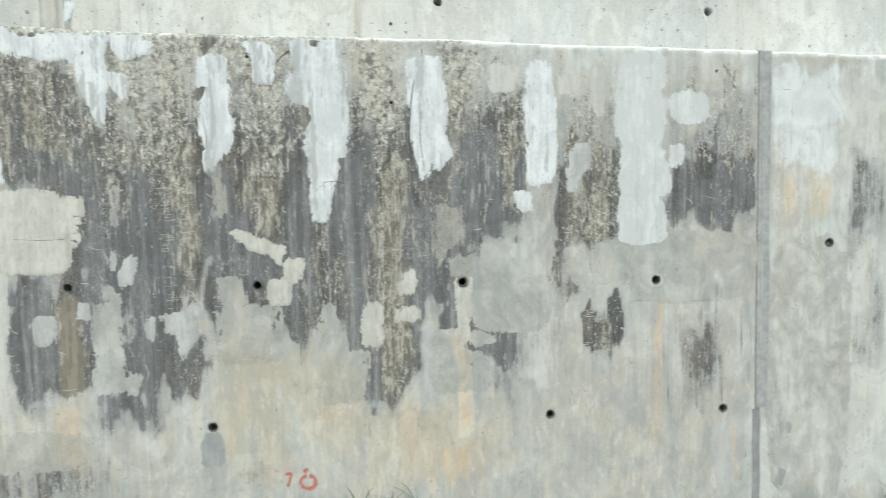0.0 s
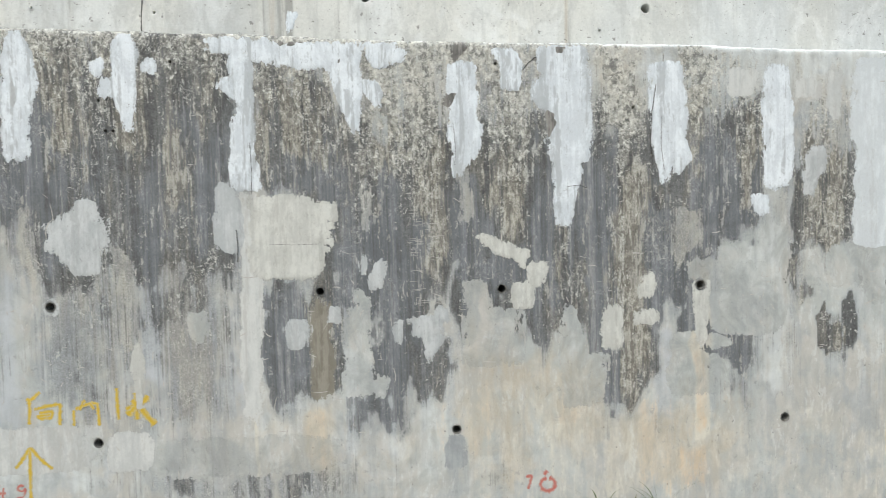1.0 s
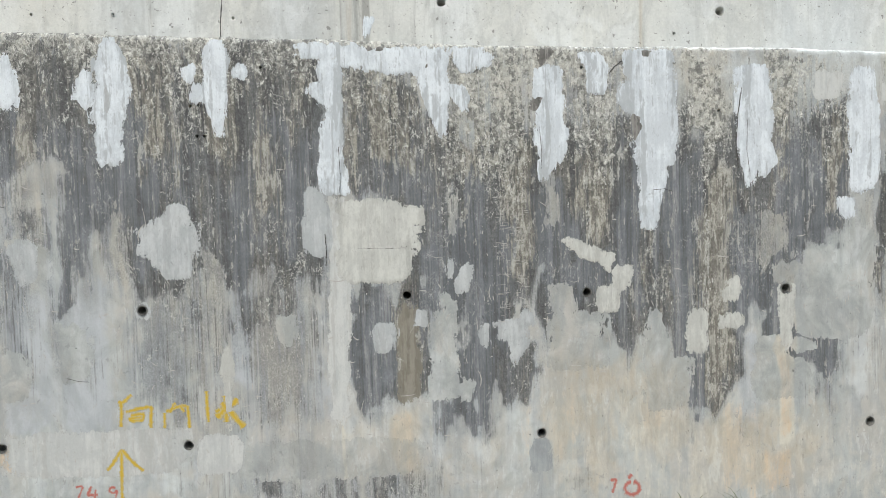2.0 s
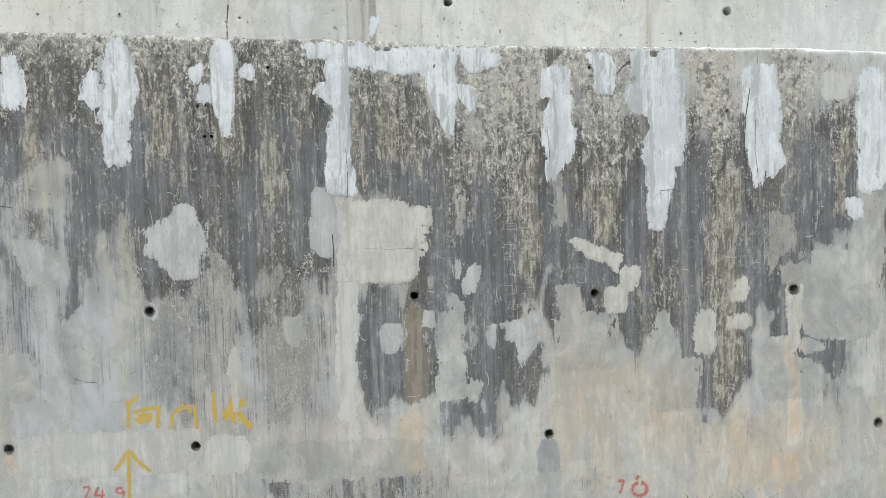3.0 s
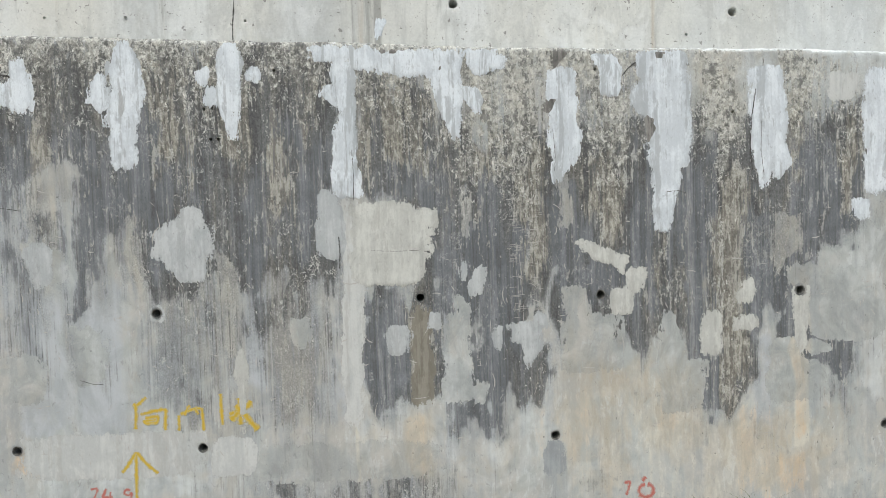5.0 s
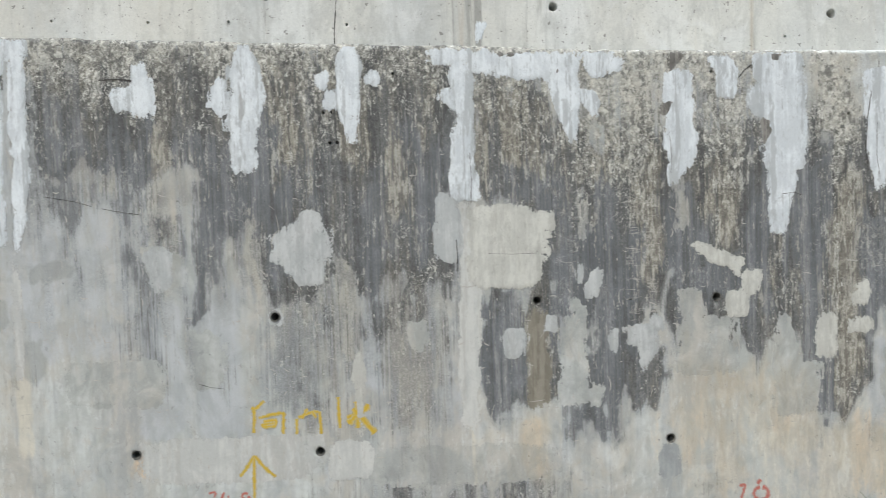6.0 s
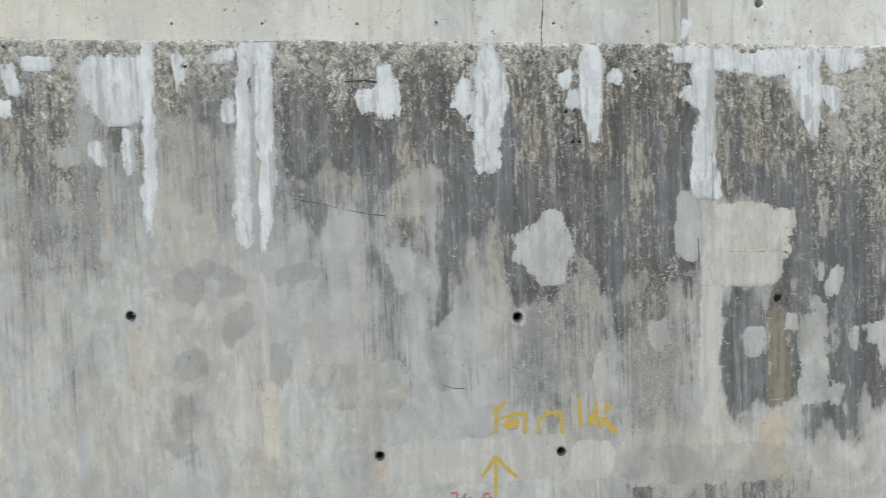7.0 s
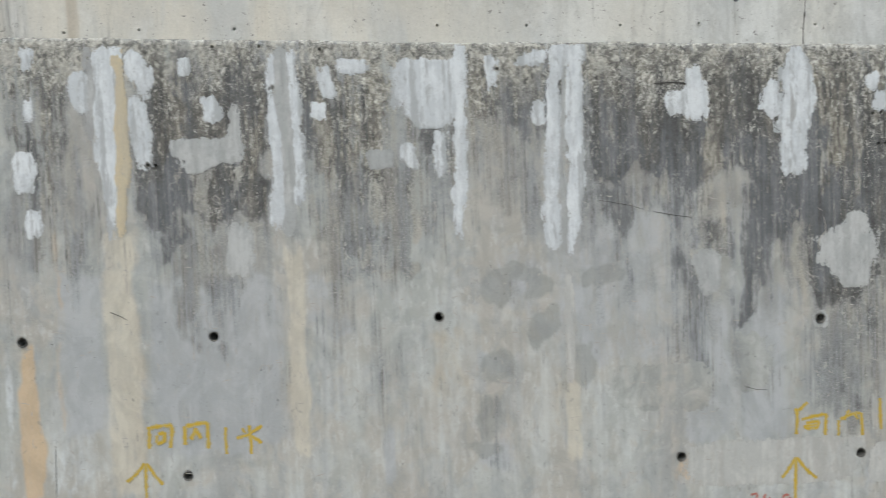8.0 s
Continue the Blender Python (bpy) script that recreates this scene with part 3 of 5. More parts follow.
stain("veil", 4.099, 2.141, 0.113, 0.068, 0.50)
stain("cold", 3.603, 1.283, 0.042, 0.942, 0.70)
stain("rust", -0.020, 0.342, 0.079, 0.189, 0.42)
stain("rust", 0.733, 0.410, 0.195, 0.230, 0.28)
stain("rust", 1.255, 0.506, 0.052, 0.180, 0.42)
stain("rust", 1.716, 0.214, 0.113, 0.263, 0.40)
stain("rust", 1.961, 0.639, 0.035, 0.376, 0.50)
stain("rust", 3.011, 0.558, 0.028, 0.440, 0.50)
stain("rust", 1.930, 0.083, 0.078, 0.126, 0.50)
stain("rust", 3.442, 0.075, 0.027, 0.199, 0.45)
stain("rust", -0.001, 0.810, 0.021, 0.250, 0.45)
stain("cream", -0.335, 0.572, 0.011, 0.455, 0.80)
stain("cold", 3.385, 0.085, 0.042, 0.207, 0.60)
stain("rust", 1.860, 0.154, 0.030, 0.091, 0.50)
stain("cold", 2.408, 0.242, 0.091, 0.097, 0.40)
stain("cold", 3.381, 0.101, 0.062, 0.192, 0.60)
stain("cold", -1.068, 0.266, 0.028, 0.074, 0.80)
stain("rust", -2.013, 0.326, 0.061, 0.053, 0.60)
stain("slate", -1.623, 1.521, 0.081, 0.249, 0.90)
stain("slate", -1.877, 1.787, 0.080, 0.397, 0.60)
stain("slate", -1.317, 1.825, 0.034, 0.145, 0.80)
stain("slate", -1.546, 1.296, 0.061, 0.251, 0.70)
stain("slate", -0.839, 1.442, 0.062, 0.421, 0.80)
stain("slate", -0.531, 1.688, 0.097, 0.280, 0.80)
stain("slate", -0.208, 1.724, 0.056, 0.155, 0.50)
stain("slate", 0.151, 1.159, 0.079, 0.344, 1.00)
stain("slate", 0.320, 1.326, 0.086, 0.343, 1.00)
stain("slate", 0.724, 1.329, 0.087, 0.302, 1.00)
stain("slate", 0.483, 1.236, 0.050, 0.259, 0.70)
stain("slate", 1.141, 1.374, 0.066, 0.448, 1.00)
stain("slate", 1.428, 1.323, 0.089, 0.378, 1.00)
stain("slate", 1.401, 0.858, 0.037, 0.088, 1.00)
stain("slate", 1.748, 1.241, 0.082, 0.425, 1.20)
stain("slate", 1.996, 1.556, 0.075, 0.364, 0.90)
stain("slate", 2.207, 1.508, 0.091, 0.263, 0.90)
stain("brown", -0.896, 2.085, 0.116, 0.220, 0.70)
stain("brown", -0.697, 1.650, 0.072, 0.266, 0.80)
stain("brown", -1.090, 1.852, 0.055, 0.428, 0.60)
stain("brown", -0.061, 1.930, 0.197, 0.280, 0.80)
stain("brown", -1.235, 2.119, 0.102, 0.192, 0.60)
stain("brown", -1.733, 1.990, 0.053, 0.300, 0.50)
stain("brown", -0.523, 2.107, 0.048, 0.138, 0.60)
stain("brown", 0.579, 1.432, 0.055, 0.487, 1.00)
stain("brown", 0.957, 1.611, 0.077, 0.272, 0.90)
stain("brown", 1.593, 1.110, 0.078, 0.645, 1.00)
stain("brown", 1.271, 1.154, 0.037, 0.204, 0.60)
stain("brown", 2.285, 1.841, 0.048, 0.247, 0.80)
stain("brown", -0.002, 0.797, 0.064, 0.253, 1.00)
stain("brown", 0.374, 1.781, 0.071, 0.141, 0.70)
stain("brown", 1.952, 1.964, 0.089, 0.158, 0.60)
stain("brown", -0.684, 0.585, 0.042, 0.202, 0.50)
stain("crust", 0.423, 2.006, 0.228, 0.281, 0.90)
stain("crust", 0.983, 2.038, 0.159, 0.213, 1.00)
stain("crust", 1.545, 1.999, 0.140, 0.272, 1.00)
stain("crust", 1.997, 2.064, 0.119, 0.172, 0.90)
stain("crust", -0.056, 2.092, 0.225, 0.132, 0.60)
stain("crust", -0.882, 2.182, 0.465, 0.151, 0.40)
stain("pale", -1.878, 1.583, 0.037, 0.220, 0.70)
stain("pale", -1.752, 1.621, 0.040, 0.179, 0.60)
stain("pale", -1.392, 1.236, 0.041, 0.196, 0.80)
stain("pale", -0.979, 1.081, 0.062, 0.283, 0.80)
stain("pale", -1.080, 1.156, 0.041, 0.127, 0.60)
stain("pale", -0.686, 1.637, 0.042, 0.168, 0.50)
stain("pale", 0.249, 1.628, 0.036, 0.128, 0.90)
stain("pale", 0.741, 1.603, 0.040, 0.100, 0.90)
stain("pale", 1.928, 1.406, 0.083, 0.080, 0.90)
stain("pale", 2.094, 1.730, 0.038, 0.131, 0.50)
stain("pale", -0.565, 1.140, 0.042, 0.128, 0.40)
stain("cold", -1.602, 0.847, 0.136, 0.423, 0.80)
stain("cold", -1.877, 0.801, 0.135, 0.366, 0.70)
stain("cold", -0.837, 0.991, 0.070, 0.369, 0.80)
stain("cold", -1.316, 0.796, 0.124, 0.156, 0.50)
stain("cold", -0.441, 0.662, 0.085, 0.231, 0.50)
stain("cold", 1.759, 0.592, 0.068, 0.253, 0.60)
stain("cold", 2.375, 0.942, 0.046, 0.268, 0.40)
stain("slate", -4.468, 1.692, 0.102, 0.232, 1.00)
stain("slate", -4.377, 2.339, 0.047, 0.121, 0.90)
stain("slate", -5.218, 1.695, 0.080, 0.176, 0.60)
stain("slate", -4.915, 1.805, 0.081, 0.190, 0.60)
stain("slate", -4.160, 1.734, 0.054, 0.095, 0.50)
stain("slate", -3.756, 2.059, 0.048, 0.163, 0.70)
stain("slate", -2.819, 1.818, 0.048, 0.233, 0.50)
stain("slate", -2.341, 2.033, 0.090, 0.274, 0.50)
stain("slate", -2.322, 1.744, 0.035, 0.234, 0.60)
stain("slate", -2.123, 1.626, 0.084, 0.125, 0.60)
stain("slate", -1.971, 1.546, 0.028, 0.556, 0.80)
stain("slate", -1.922, 1.265, 0.028, 0.560, 0.70)
stain("slate", -1.635, 1.494, 0.127, 0.293, 1.00)
stain("slate", -1.683, 1.217, 0.056, 0.211, 1.00)
stain("slate", -1.557, 1.936, 0.042, 0.152, 0.60)
stain("slate", -4.105, 2.261, 0.108, 0.188, 0.40)
stain("slate", -4.447, 1.362, 0.061, 0.096, 0.60)
stain("brown", -5.039, 1.957, 0.054, 0.445, 0.90)
stain("brown", -4.859, 2.047, 0.027, 0.162, 0.60)
stain("brown", -4.418, 2.219, 0.040, 0.134, 0.50)
stain("brown", -4.072, 1.990, 0.088, 0.190, 0.70)
stain("brown", -3.735, 1.922, 0.075, 0.245, 0.90)
stain("brown", -3.512, 2.158, 0.136, 0.217, 0.80)
stain("brown", -3.517, 1.750, 0.041, 0.192, 0.70)
stain("brown", -3.308, 1.659, 0.034, 0.275, 0.80)
stain("brown", -2.953, 2.110, 0.096, 0.245, 0.70)
stain("brown", -1.869, 1.739, 0.042, 0.304, 1.00)
stain("brown", -2.189, 2.274, 0.055, 0.109, 0.60)
stain("brown", -1.233, 2.006, 0.070, 0.207, 0.80)
stain("brown", -1.737, 2.037, 0.042, 0.329, 0.50)
stain("brown", -5.057, 1.374, 0.020, 0.137, 0.60)
stain("crust", -4.522, 2.465, 0.562, 0.080, 0.60)
stain("crust", -3.583, 2.391, 0.217, 0.121, 0.70)
stain("crust", -2.794, 2.323, 0.247, 0.135, 0.50)
stain("crust", -1.925, 2.264, 0.485, 0.163, 0.60)
stain("crust", -3.488, 2.076, 0.273, 0.190, 0.50)
stain("pale", -4.328, 1.768, 0.034, 0.123, 0.90)
stain("pale", -4.341, 1.426, 0.014, 0.055, 0.60)
stain("pale", -4.928, 1.806, 0.040, 0.136, 0.70)
stain("pale", -3.524, 1.599, 0.041, 0.096, 0.80)
stain("pale", -3.314, 1.522, 0.034, 0.083, 0.80)
stain("pale", -3.208, 1.738, 0.021, 0.137, 0.60)
stain("pale", -3.794, 1.555, 0.034, 0.069, 0.60)
stain("pale", -2.087, 1.680, 0.035, 0.180, 0.60)
stain("pale", -2.135, 1.723, 0.042, 0.028, 0.70)
stain("pale", -2.916, 1.987, 0.055, 0.096, 0.60)
stain("pale", -4.127, 1.842, 0.027, 0.068, 0.70)
stain("pale", -1.801, 1.655, 0.042, 0.111, 0.50)
stain("cold", -3.476, 0.478, 0.028, 0.184, 0.90)
stain("cold", -3.773, 1.264, 0.082, 0.138, 0.60)
stain("cold", -4.935, 1.063, 0.109, 0.387, 0.80)
stain("slate", 2.021, 1.536, 0.103, 0.348, 0.80)
stain("slate", 2.437, 1.677, 0.045, 0.058, 0.80)
stain("slate", 3.274, 1.487, 0.187, 0.150, 0.80)
stain("slate", 4.162, 1.455, 0.097, 0.199, 0.60)
stain("slate", 2.145, 1.463, 0.066, 0.190, 0.60)
stain("brown", 1.971, 2.013, 0.043, 0.128, 0.70)
stain("brown", 2.216, 1.809, 0.059, 0.245, 0.80)
stain("brown", 2.632, 1.747, 0.150, 0.190, 0.80)
stain("brown", 2.691, 1.423, 0.121, 0.133, 0.70)
stain("brown", 2.405, 1.458, 0.060, 0.103, 0.80)
stain("brown", 3.465, 1.856, 0.070, 0.163, 0.70)
stain("brown", 2.734, 0.779, 0.046, 0.091, 0.70)
stain("brown", 2.499, 1.116, 0.038, 0.119, 0.80)
stain("crust", 2.161, 2.083, 0.146, 0.114, 0.70)
stain("crust", 2.618, 1.980, 0.164, 0.101, 0.60)
stain("crust", 3.294, 1.975, 0.239, 0.220, 0.60)
stain("pale", 2.094, 1.508, 0.029, 0.145, 0.60)
stain("rust", 3.737, 1.478, 0.040, 0.151, 0.42)
stain("rust", 3.943, 1.551, 0.040, 0.076, 0.42)
stain("growth", -1.219, 0.805, 0.124, 0.397, 0.90)
stain("growth", -0.661, 0.827, 0.140, 0.443, 0.85)
stain("growth", -1.036, 1.211, 0.138, 0.183, 0.50)
stain("growth", -0.764, 1.074, 0.084, 0.284, 0.60)
stain("growth", -0.444, 0.993, 0.070, 0.243, 0.50)
stain("growth", -1.400, 1.487, 0.075, 0.195, 0.70)
stain("growth", -1.002, 0.856, 0.090, 0.171, 0.50)
stain("growth", -1.905, 1.279, 0.081, 0.111, 0.40)
stain("growth", -0.975, 0.338, 0.154, 0.173, 0.40)
stain("slate", -0.179, 0.868, 0.114, 0.273, 1.00)
stain("slate", 0.303, 0.619, 0.145, 0.277, 1.10)
stain("slate", 1.451, 0.669, 0.090, 0.158, 1.00)
stain("slate", 2.147, 0.772, 0.152, 0.119, 0.80)
stain("slate", 0.344, 1.096, 0.173, 0.231, 1.00)
stain("slate", 0.939, 1.092, 0.132, 0.131, 0.80)
stain("slate", 1.905, 1.047, 0.090, 0.206, 0.90)
stain("slate", -0.347, 1.783, 0.084, 0.154, 0.60)
stain("slate", 0.002, 1.691, 0.184, 0.155, 0.60)
stain("cream", 1.967, 0.627, 0.046, 0.418, 0.90)
stain("growth", -4.371, 1.372, 0.191, 0.165, 0.70)
stain("growth", -3.453, 1.637, 0.220, 0.247, 0.60)
stain("growth", -2.897, 1.753, 0.138, 0.220, 0.50)
stain("growth", -2.201, 1.835, 0.250, 0.330, 0.60)
stain("growth", -3.693, 1.205, 0.110, 0.194, 0.50)
stain("growth", -3.484, 0.943, 0.111, 0.336, 0.40)
stain("growth", -2.579, 0.876, 0.070, 0.141, 0.40)
stain("growth", -1.249, 0.885, 0.128, 0.440, 0.70)
stain("growth", -5.058, 1.674, 0.242, 0.272, 0.50)
stain("growth", -1.954, 1.086, 0.099, 0.380, 0.60)
stain("growth", -2.953, 0.610, 0.070, 0.142, 0.50)
stain("growth", 2.143, 0.798, 0.119, 0.269, 0.40)
stain("growth", 2.458, 0.636, 0.076, 0.242, 0.30)
stain("growth", 3.248, 0.606, 0.189, 0.247, 0.40)
stain("growth", 2.919, 0.372, 0.078, 0.247, 0.20)
stain("soot", -4.214, 2.231, 0.243, 0.235, 0.75)
stain("soot", -3.594, 2.154, 0.218, 0.264, 0.65)
stain("soot", -2.082, 2.112, 0.361, 0.280, 0.65)
stain("soot", -2.852, 2.223, 0.192, 0.170, 0.65)
stain("soot", -5.000, 2.050, 0.074, 0.377, 0.60)
stain("growth", -3.492, 1.680, 0.315, 0.261, 0.80)
stain("slate", -3.580, 1.861, 0.027, 0.300, 0.60)
stain("slate", -3.377, 1.977, 0.034, 0.177, 0.60)
stain("slate", -3.983, 1.741, 0.014, 0.164, 0.50)
stain("dull", -2.920, 1.278, 0.077, 0.072, 0.90)
stain("dull", -2.801, 1.357, 0.099, 0.039, 0.90)
stain("dull", -2.705, 1.302, 0.066, 0.072, 0.90)
stain("dull", -2.684, 1.092, 0.061, 0.083, 0.90)
stain("dull", -2.929, 0.892, 0.083, 0.077, 0.90)
stain("dull", -2.491, 0.900, 0.055, 0.110, 0.90)
stain("dull", -2.971, 0.654, 0.055, 0.116, 0.90)
stain("dull", -2.176, 0.682, 0.061, 0.050, 0.90)
stain("dull", -2.389, 1.317, 0.110, 0.044, 0.90)
stain("dull", -1.941, 0.819, 0.072, 0.061, 0.90)
stain("dull", -2.999, 0.499, 0.094, 0.039, 0.90)
stain("slate", -1.442, 1.585, 0.285, 0.319, 0.65)
stain("slate", -0.687, 1.593, 0.250, 0.350, 0.60)
stain("slate", -1.839, 1.746, 0.120, 0.301, 0.60)
stain("slate", -1.094, 1.619, 0.062, 0.139, 0.50)
stain("slate", -2.175, 1.779, 0.251, 0.276, 0.55)
stain("slate", -1.644, 1.786, 0.168, 0.304, 0.60)
stain("slate", -4.934, 1.913, 0.188, 0.297, 0.50)
stain("slate", -2.819, 2.010, 0.151, 0.232, 0.50)
stain("lime", -2.900, 0.750, 0.800, 0.600, 0.40)
stain("lime", -3.650, 0.450, 0.450, 0.300, 0.35)
stain("lime", 3.980, 0.550, 0.420, 0.780, 0.80)
stain("cream", 3.980, 0.650, 0.300, 0.600, 0.34)
stain("lime", -4.950, 0.500, 0.300, 0.350, 0.50)
stain("cold", 3.620, 0.600, 0.045, 0.350, 0.80)
stain("lime", -1.580, 2.380, 0.090, 0.040, 1.00)
stain("lime", -0.450, 2.350, 0.120, 0.030, 1.00)


def stain_map(layer, x, z):
    """How strongly a layer of stain covers each point; runs fray at their lower ends."""
    total = np.zeros_like(x)
    fray = 0.07 * value_noise(x, z, 0.05, 0.5, 3) + 0.05 * value_noise(x, z, 0.09, 0.12, 5) + 0.03 * value_noise(x, z, 0.03, 0.04, 6)
    wave = 0.035 * value_noise(x, z, 0.12, 0.2, 7) + 0.015 * value_noise(x, z, 0.03, 0.06, 8)
    for sx, sz, w, h, a in STAINS[layer]:
        if layer == "dull":
            total = np.maximum(total, a * np.clip((1.3 - np.hypot((x + 0.8 * wave - sx) / w, (z + wave - sz) / h)) / 0.5, 0, 1))
            continue
        if layer in ("slate", "brown", "pale", "crust", "growth"):
            edge = 1.3 * w + 0.03
            side = np.clip((w + 0.6 * edge - np.abs(x + 1.2 * wave - sx)) / edge, 0, 1)
            ends = np.clip((h + 0.10 - np.abs(z + 2.2 * fray - sz)) / min(0.32, 0.8 * h), 0, 1)
            total = np.maximum(total, a * side * ends)
            continue
        if layer not in ("soot", "tan", "lime"):
            edge = min(0.10, 0.7 * w)
            side = np.clip((w + edge / 2 - np.abs(x + 0.4 * wave - sx)) / edge, 0, 1)
            ends = np.clip((h + 0.03 - np.abs(z + 0.5 * fray - sz)) / min(0.08, h), 0, 1)
            total = np.maximum(total, a * side * ends)
            continue
        soft = min(0.10 if a > 0.7 else 0.26, 0.9 * w)
        side = np.clip((w + soft / 2 - np.abs(x + wave - sx)) / soft, 0, 1)
        rise = min(0.28, 0.9 * h)
        upper = np.clip((sz + h + rise * 0.45 + 1.4 * fray - z) / rise, 0, 1)
        lower = np.clip((z - (sz - h) + fray + 0.07) / min(0.22 if a > 0.7 else 0.40, h), 0, 1)
        total = np.maximum(total, a * side * side * (3 - 2 * side) * upper * lower)
    return total


def top_of_wall(x):
    """The front wall's top edge falls gently to the right and is uneven."""
    z = np.interp(x, (-9, -5.25, -4.44, -3.1, -1.95, -0.85, -0.3, 0.25, 0.83, 1.93, 2.5, 3.43, 4.25, 8), (2.73, 2.583, 2.548, 2.487, 2.445, 2.398, 2.382, 2.354, 2.337, 2.315, 2.286, 2.262, 2.233, 2.11))
    return z + 0.005 * value_noise(x, x * 0, 0.35, 1, 11) + 0.003 * value_noise(x, x * 0, 0.05, 1, 12)


def ground_height(x):
    return -0.16 - 0.030 * np.clip(x, -12, 12)


STEP = 0.015


def holed_sheet(name, x0, x1, z0, z1, y, holes, material, shape, layers):
    """An upright sheet of small faces at depth y, facing -y, with round holes cut through it. holes: x, z, radius.
    shape(x, z) gives the relief behind the plane; layers(x, z) the stain attributes. Holes' rims run back into the wall."""
    nx, nz = int(round((x1 - x0) / STEP)), int(round((z1 - z0) / STEP))
    gx, gz = np.meshgrid(np.linspace(x0, x1, nx + 1), np.linspace(z0, z1, nz + 1))
    keep = np.ones((nz, nx), bool)
    extra, faces_extra, count = [], [], (nx + 1) * (nz + 1)
    dx, dz = (x1 - x0) / nx, (z1 - z0) / nz
    for hx, hz, r in holes:
        k = int(math.ceil(r * 1.7 / STEP))
        ci, cj = int(round((hx - x0) / dx)), int(round((hz - z0) / dz))
        i0, i1, j0, j1 = ci - k, ci + k, cj - k, cj + k
        if i0 < 0 or j0 < 0 or i1 > nx or j1 > nz:
            continue
        keep[j0:j1, i0:i1] = False
        loop = [(j0, i) for i in range(i0, i1)] + [(j, i1) for j in range(j0, j1)] + [(j1, i) for i in range(i1, i0, -1)] + [(j, i0) for j in range(j1, j0, -1)]
        m = len(loop)
        start = count + len(extra)
        for ring, (f, back) in enumerate(((1.40, 0.0), (1.03, 0.0), (1.0, 0.003), (0.98, 0.26))):
            for j, i in loop:
                a = math.atan2(gz[j, i] - hz, gx[j, i] - hx)
                q = min(r * f, 0.92 * k * STEP) * (1 + 0.05 * math.sin(3 * a + hx * 9) + 0.03 * math.sin(7 * a + hz * 20))
                extra.append((hx + q * math.cos(a), y + back, hz + q * math.sin(a)))
        extra.append((hx, y + 0.26, hz))
        for a in range(m):
            b = (a + 1) % m
            outer = [loop[a][0] * (nx + 1) + loop[a][1], loop[b][0] * (nx + 1) + loop[b][1]]
            faces_extra.append((outer[0], outer[1], start + b, start + a))
            for ring in (0, 1, 2):
                faces_extra.append((start + ring * m + a, start + ring * m + b, start + (ring + 1) * m + b, start + (ring + 1) * m + a))
            faces_extra.append((start + 3 * m + a, start + 3 * m + b, start + 4 * m))
    relief, z = shape(gx, gz)
    points = np.stack([gx, y + relief, z], -1).reshape(-1, 3)
    j, i = np.nonzero(keep)
    base = j * (nx + 1) + i
    faces = np.stack([base, base + 1, base + nx + 2, base + nx + 1], -1)
    if extra:
        extra = np.array(extra)
        points = np.concatenate([points, extra])
    data = layers(points[:, 0], points[:, 2])
    return from_arrays(name, points.tolist(), faces.tolist() + [tuple(f) for f in faces_extra], material, data)


def face_relief(x, z):
    return 0.0007 + 0.0005 * value_noise(x, z, 0.09, 0.16, 1) + 0.0002 * value_noise(x, z, 0.02, 0.03, 2)


def front_shape(x, z):
    """Relief of the front wall; its last rows bend back as a worn arris and run on as the top."""
    top = top_of_wall(x)
    z0, z1 = z.min(), z.max()
    s = z
    zz = np.minimum(s, top)
    over = np.maximum(s - top, 0)
    worn = 0.012 + 0.006 * value_noise(x, x * 0, 0.04, 1, 21) + 0.004 * value_noise(x, x * 0, 0.015, 1, 22)
    rim = np.clip((zz - (top - 0.03)) / 0.03, 0, 1)
    y = face_relief(x, z)
    y = np.minimum(y + worn * rim ** 2 + over * 3.0, 0.60)
    return y, zz + np.minimum(over, 0.012) * 0.4


def front_layers(x, z):
    soot, tan = stain_map("soot", x, z), stain_map("tan", x, z)
    gap = top_of_wall(x) - z
    slate, brown = stain_map("slate", x, z), stain_map("brown", x, z)
    soot = np.maximum(soot, np.maximum(0.66 * slate, 0.60 * brown))
    crust = np.clip(1.0 - gap / 0.60, 0, 1) * np.clip((2.6 - x) / 1.6, 0.25, 1)
    crust = np.maximum(crust, stain_map("crust", x, z))
    left = np.clip((0.6 - x) / 1.0, 0, 1)
    soot = np.maximum(soot, 0.55 * left * np.clip(1 - gap / 0.10, 0, 1))
    lime = np.minimum(stain_map("lime", x, z), 0.9)
    # the highlight of skylight on the top arris, painted as a pale line
    lime = np.maximum(lime, np.clip(0.85 + 0.35 * x, 0.7, 1.5) * (gap < 0.012 + 0.006 * value_noise(x, z, 0.05, 0.05, 61)))
    return (("soot", soot), ("tan", tan), ("crust", crust * 0.75), ("lime", lime), ("slate", slate), ("brown", brown), *((key, stain_map(key, x, z)) for key in ("pale", "growth", "dull", "cold", "rust", "cream", "veil")))


# ---- the front wall, in two lengths with a joint between them ----
WEEP = [(0.0, 1.10), (0.921, 1.086), (1.965, 1.075), (2.999, 1.056), (0.673, 0.366), (2.422, 0.355), (3.375, 0.345), (3.965, 1.232),
        (-1.313, 1.065), (-1.116, 0.377), (-2.025, 0.40), (-3.206, 1.153), (-4.308, 1.104), (-5.232, 1.115), (-4.471, 0.421)]
NAILS = [(-0.974, 1.918), (-1.010, 1.918), (-1.037, 2.066), (-0.993, 2.068), (-4.577, 1.947), (-4.540, 1.945), (-4.24, 2.50), (-4.017, 2.495),
         (-3.729, 2.47), (-2.876, 2.348), (0.911, 2.225), (1.617, 1.996), (3.325, 2.148), (-0.689, 2.249)]
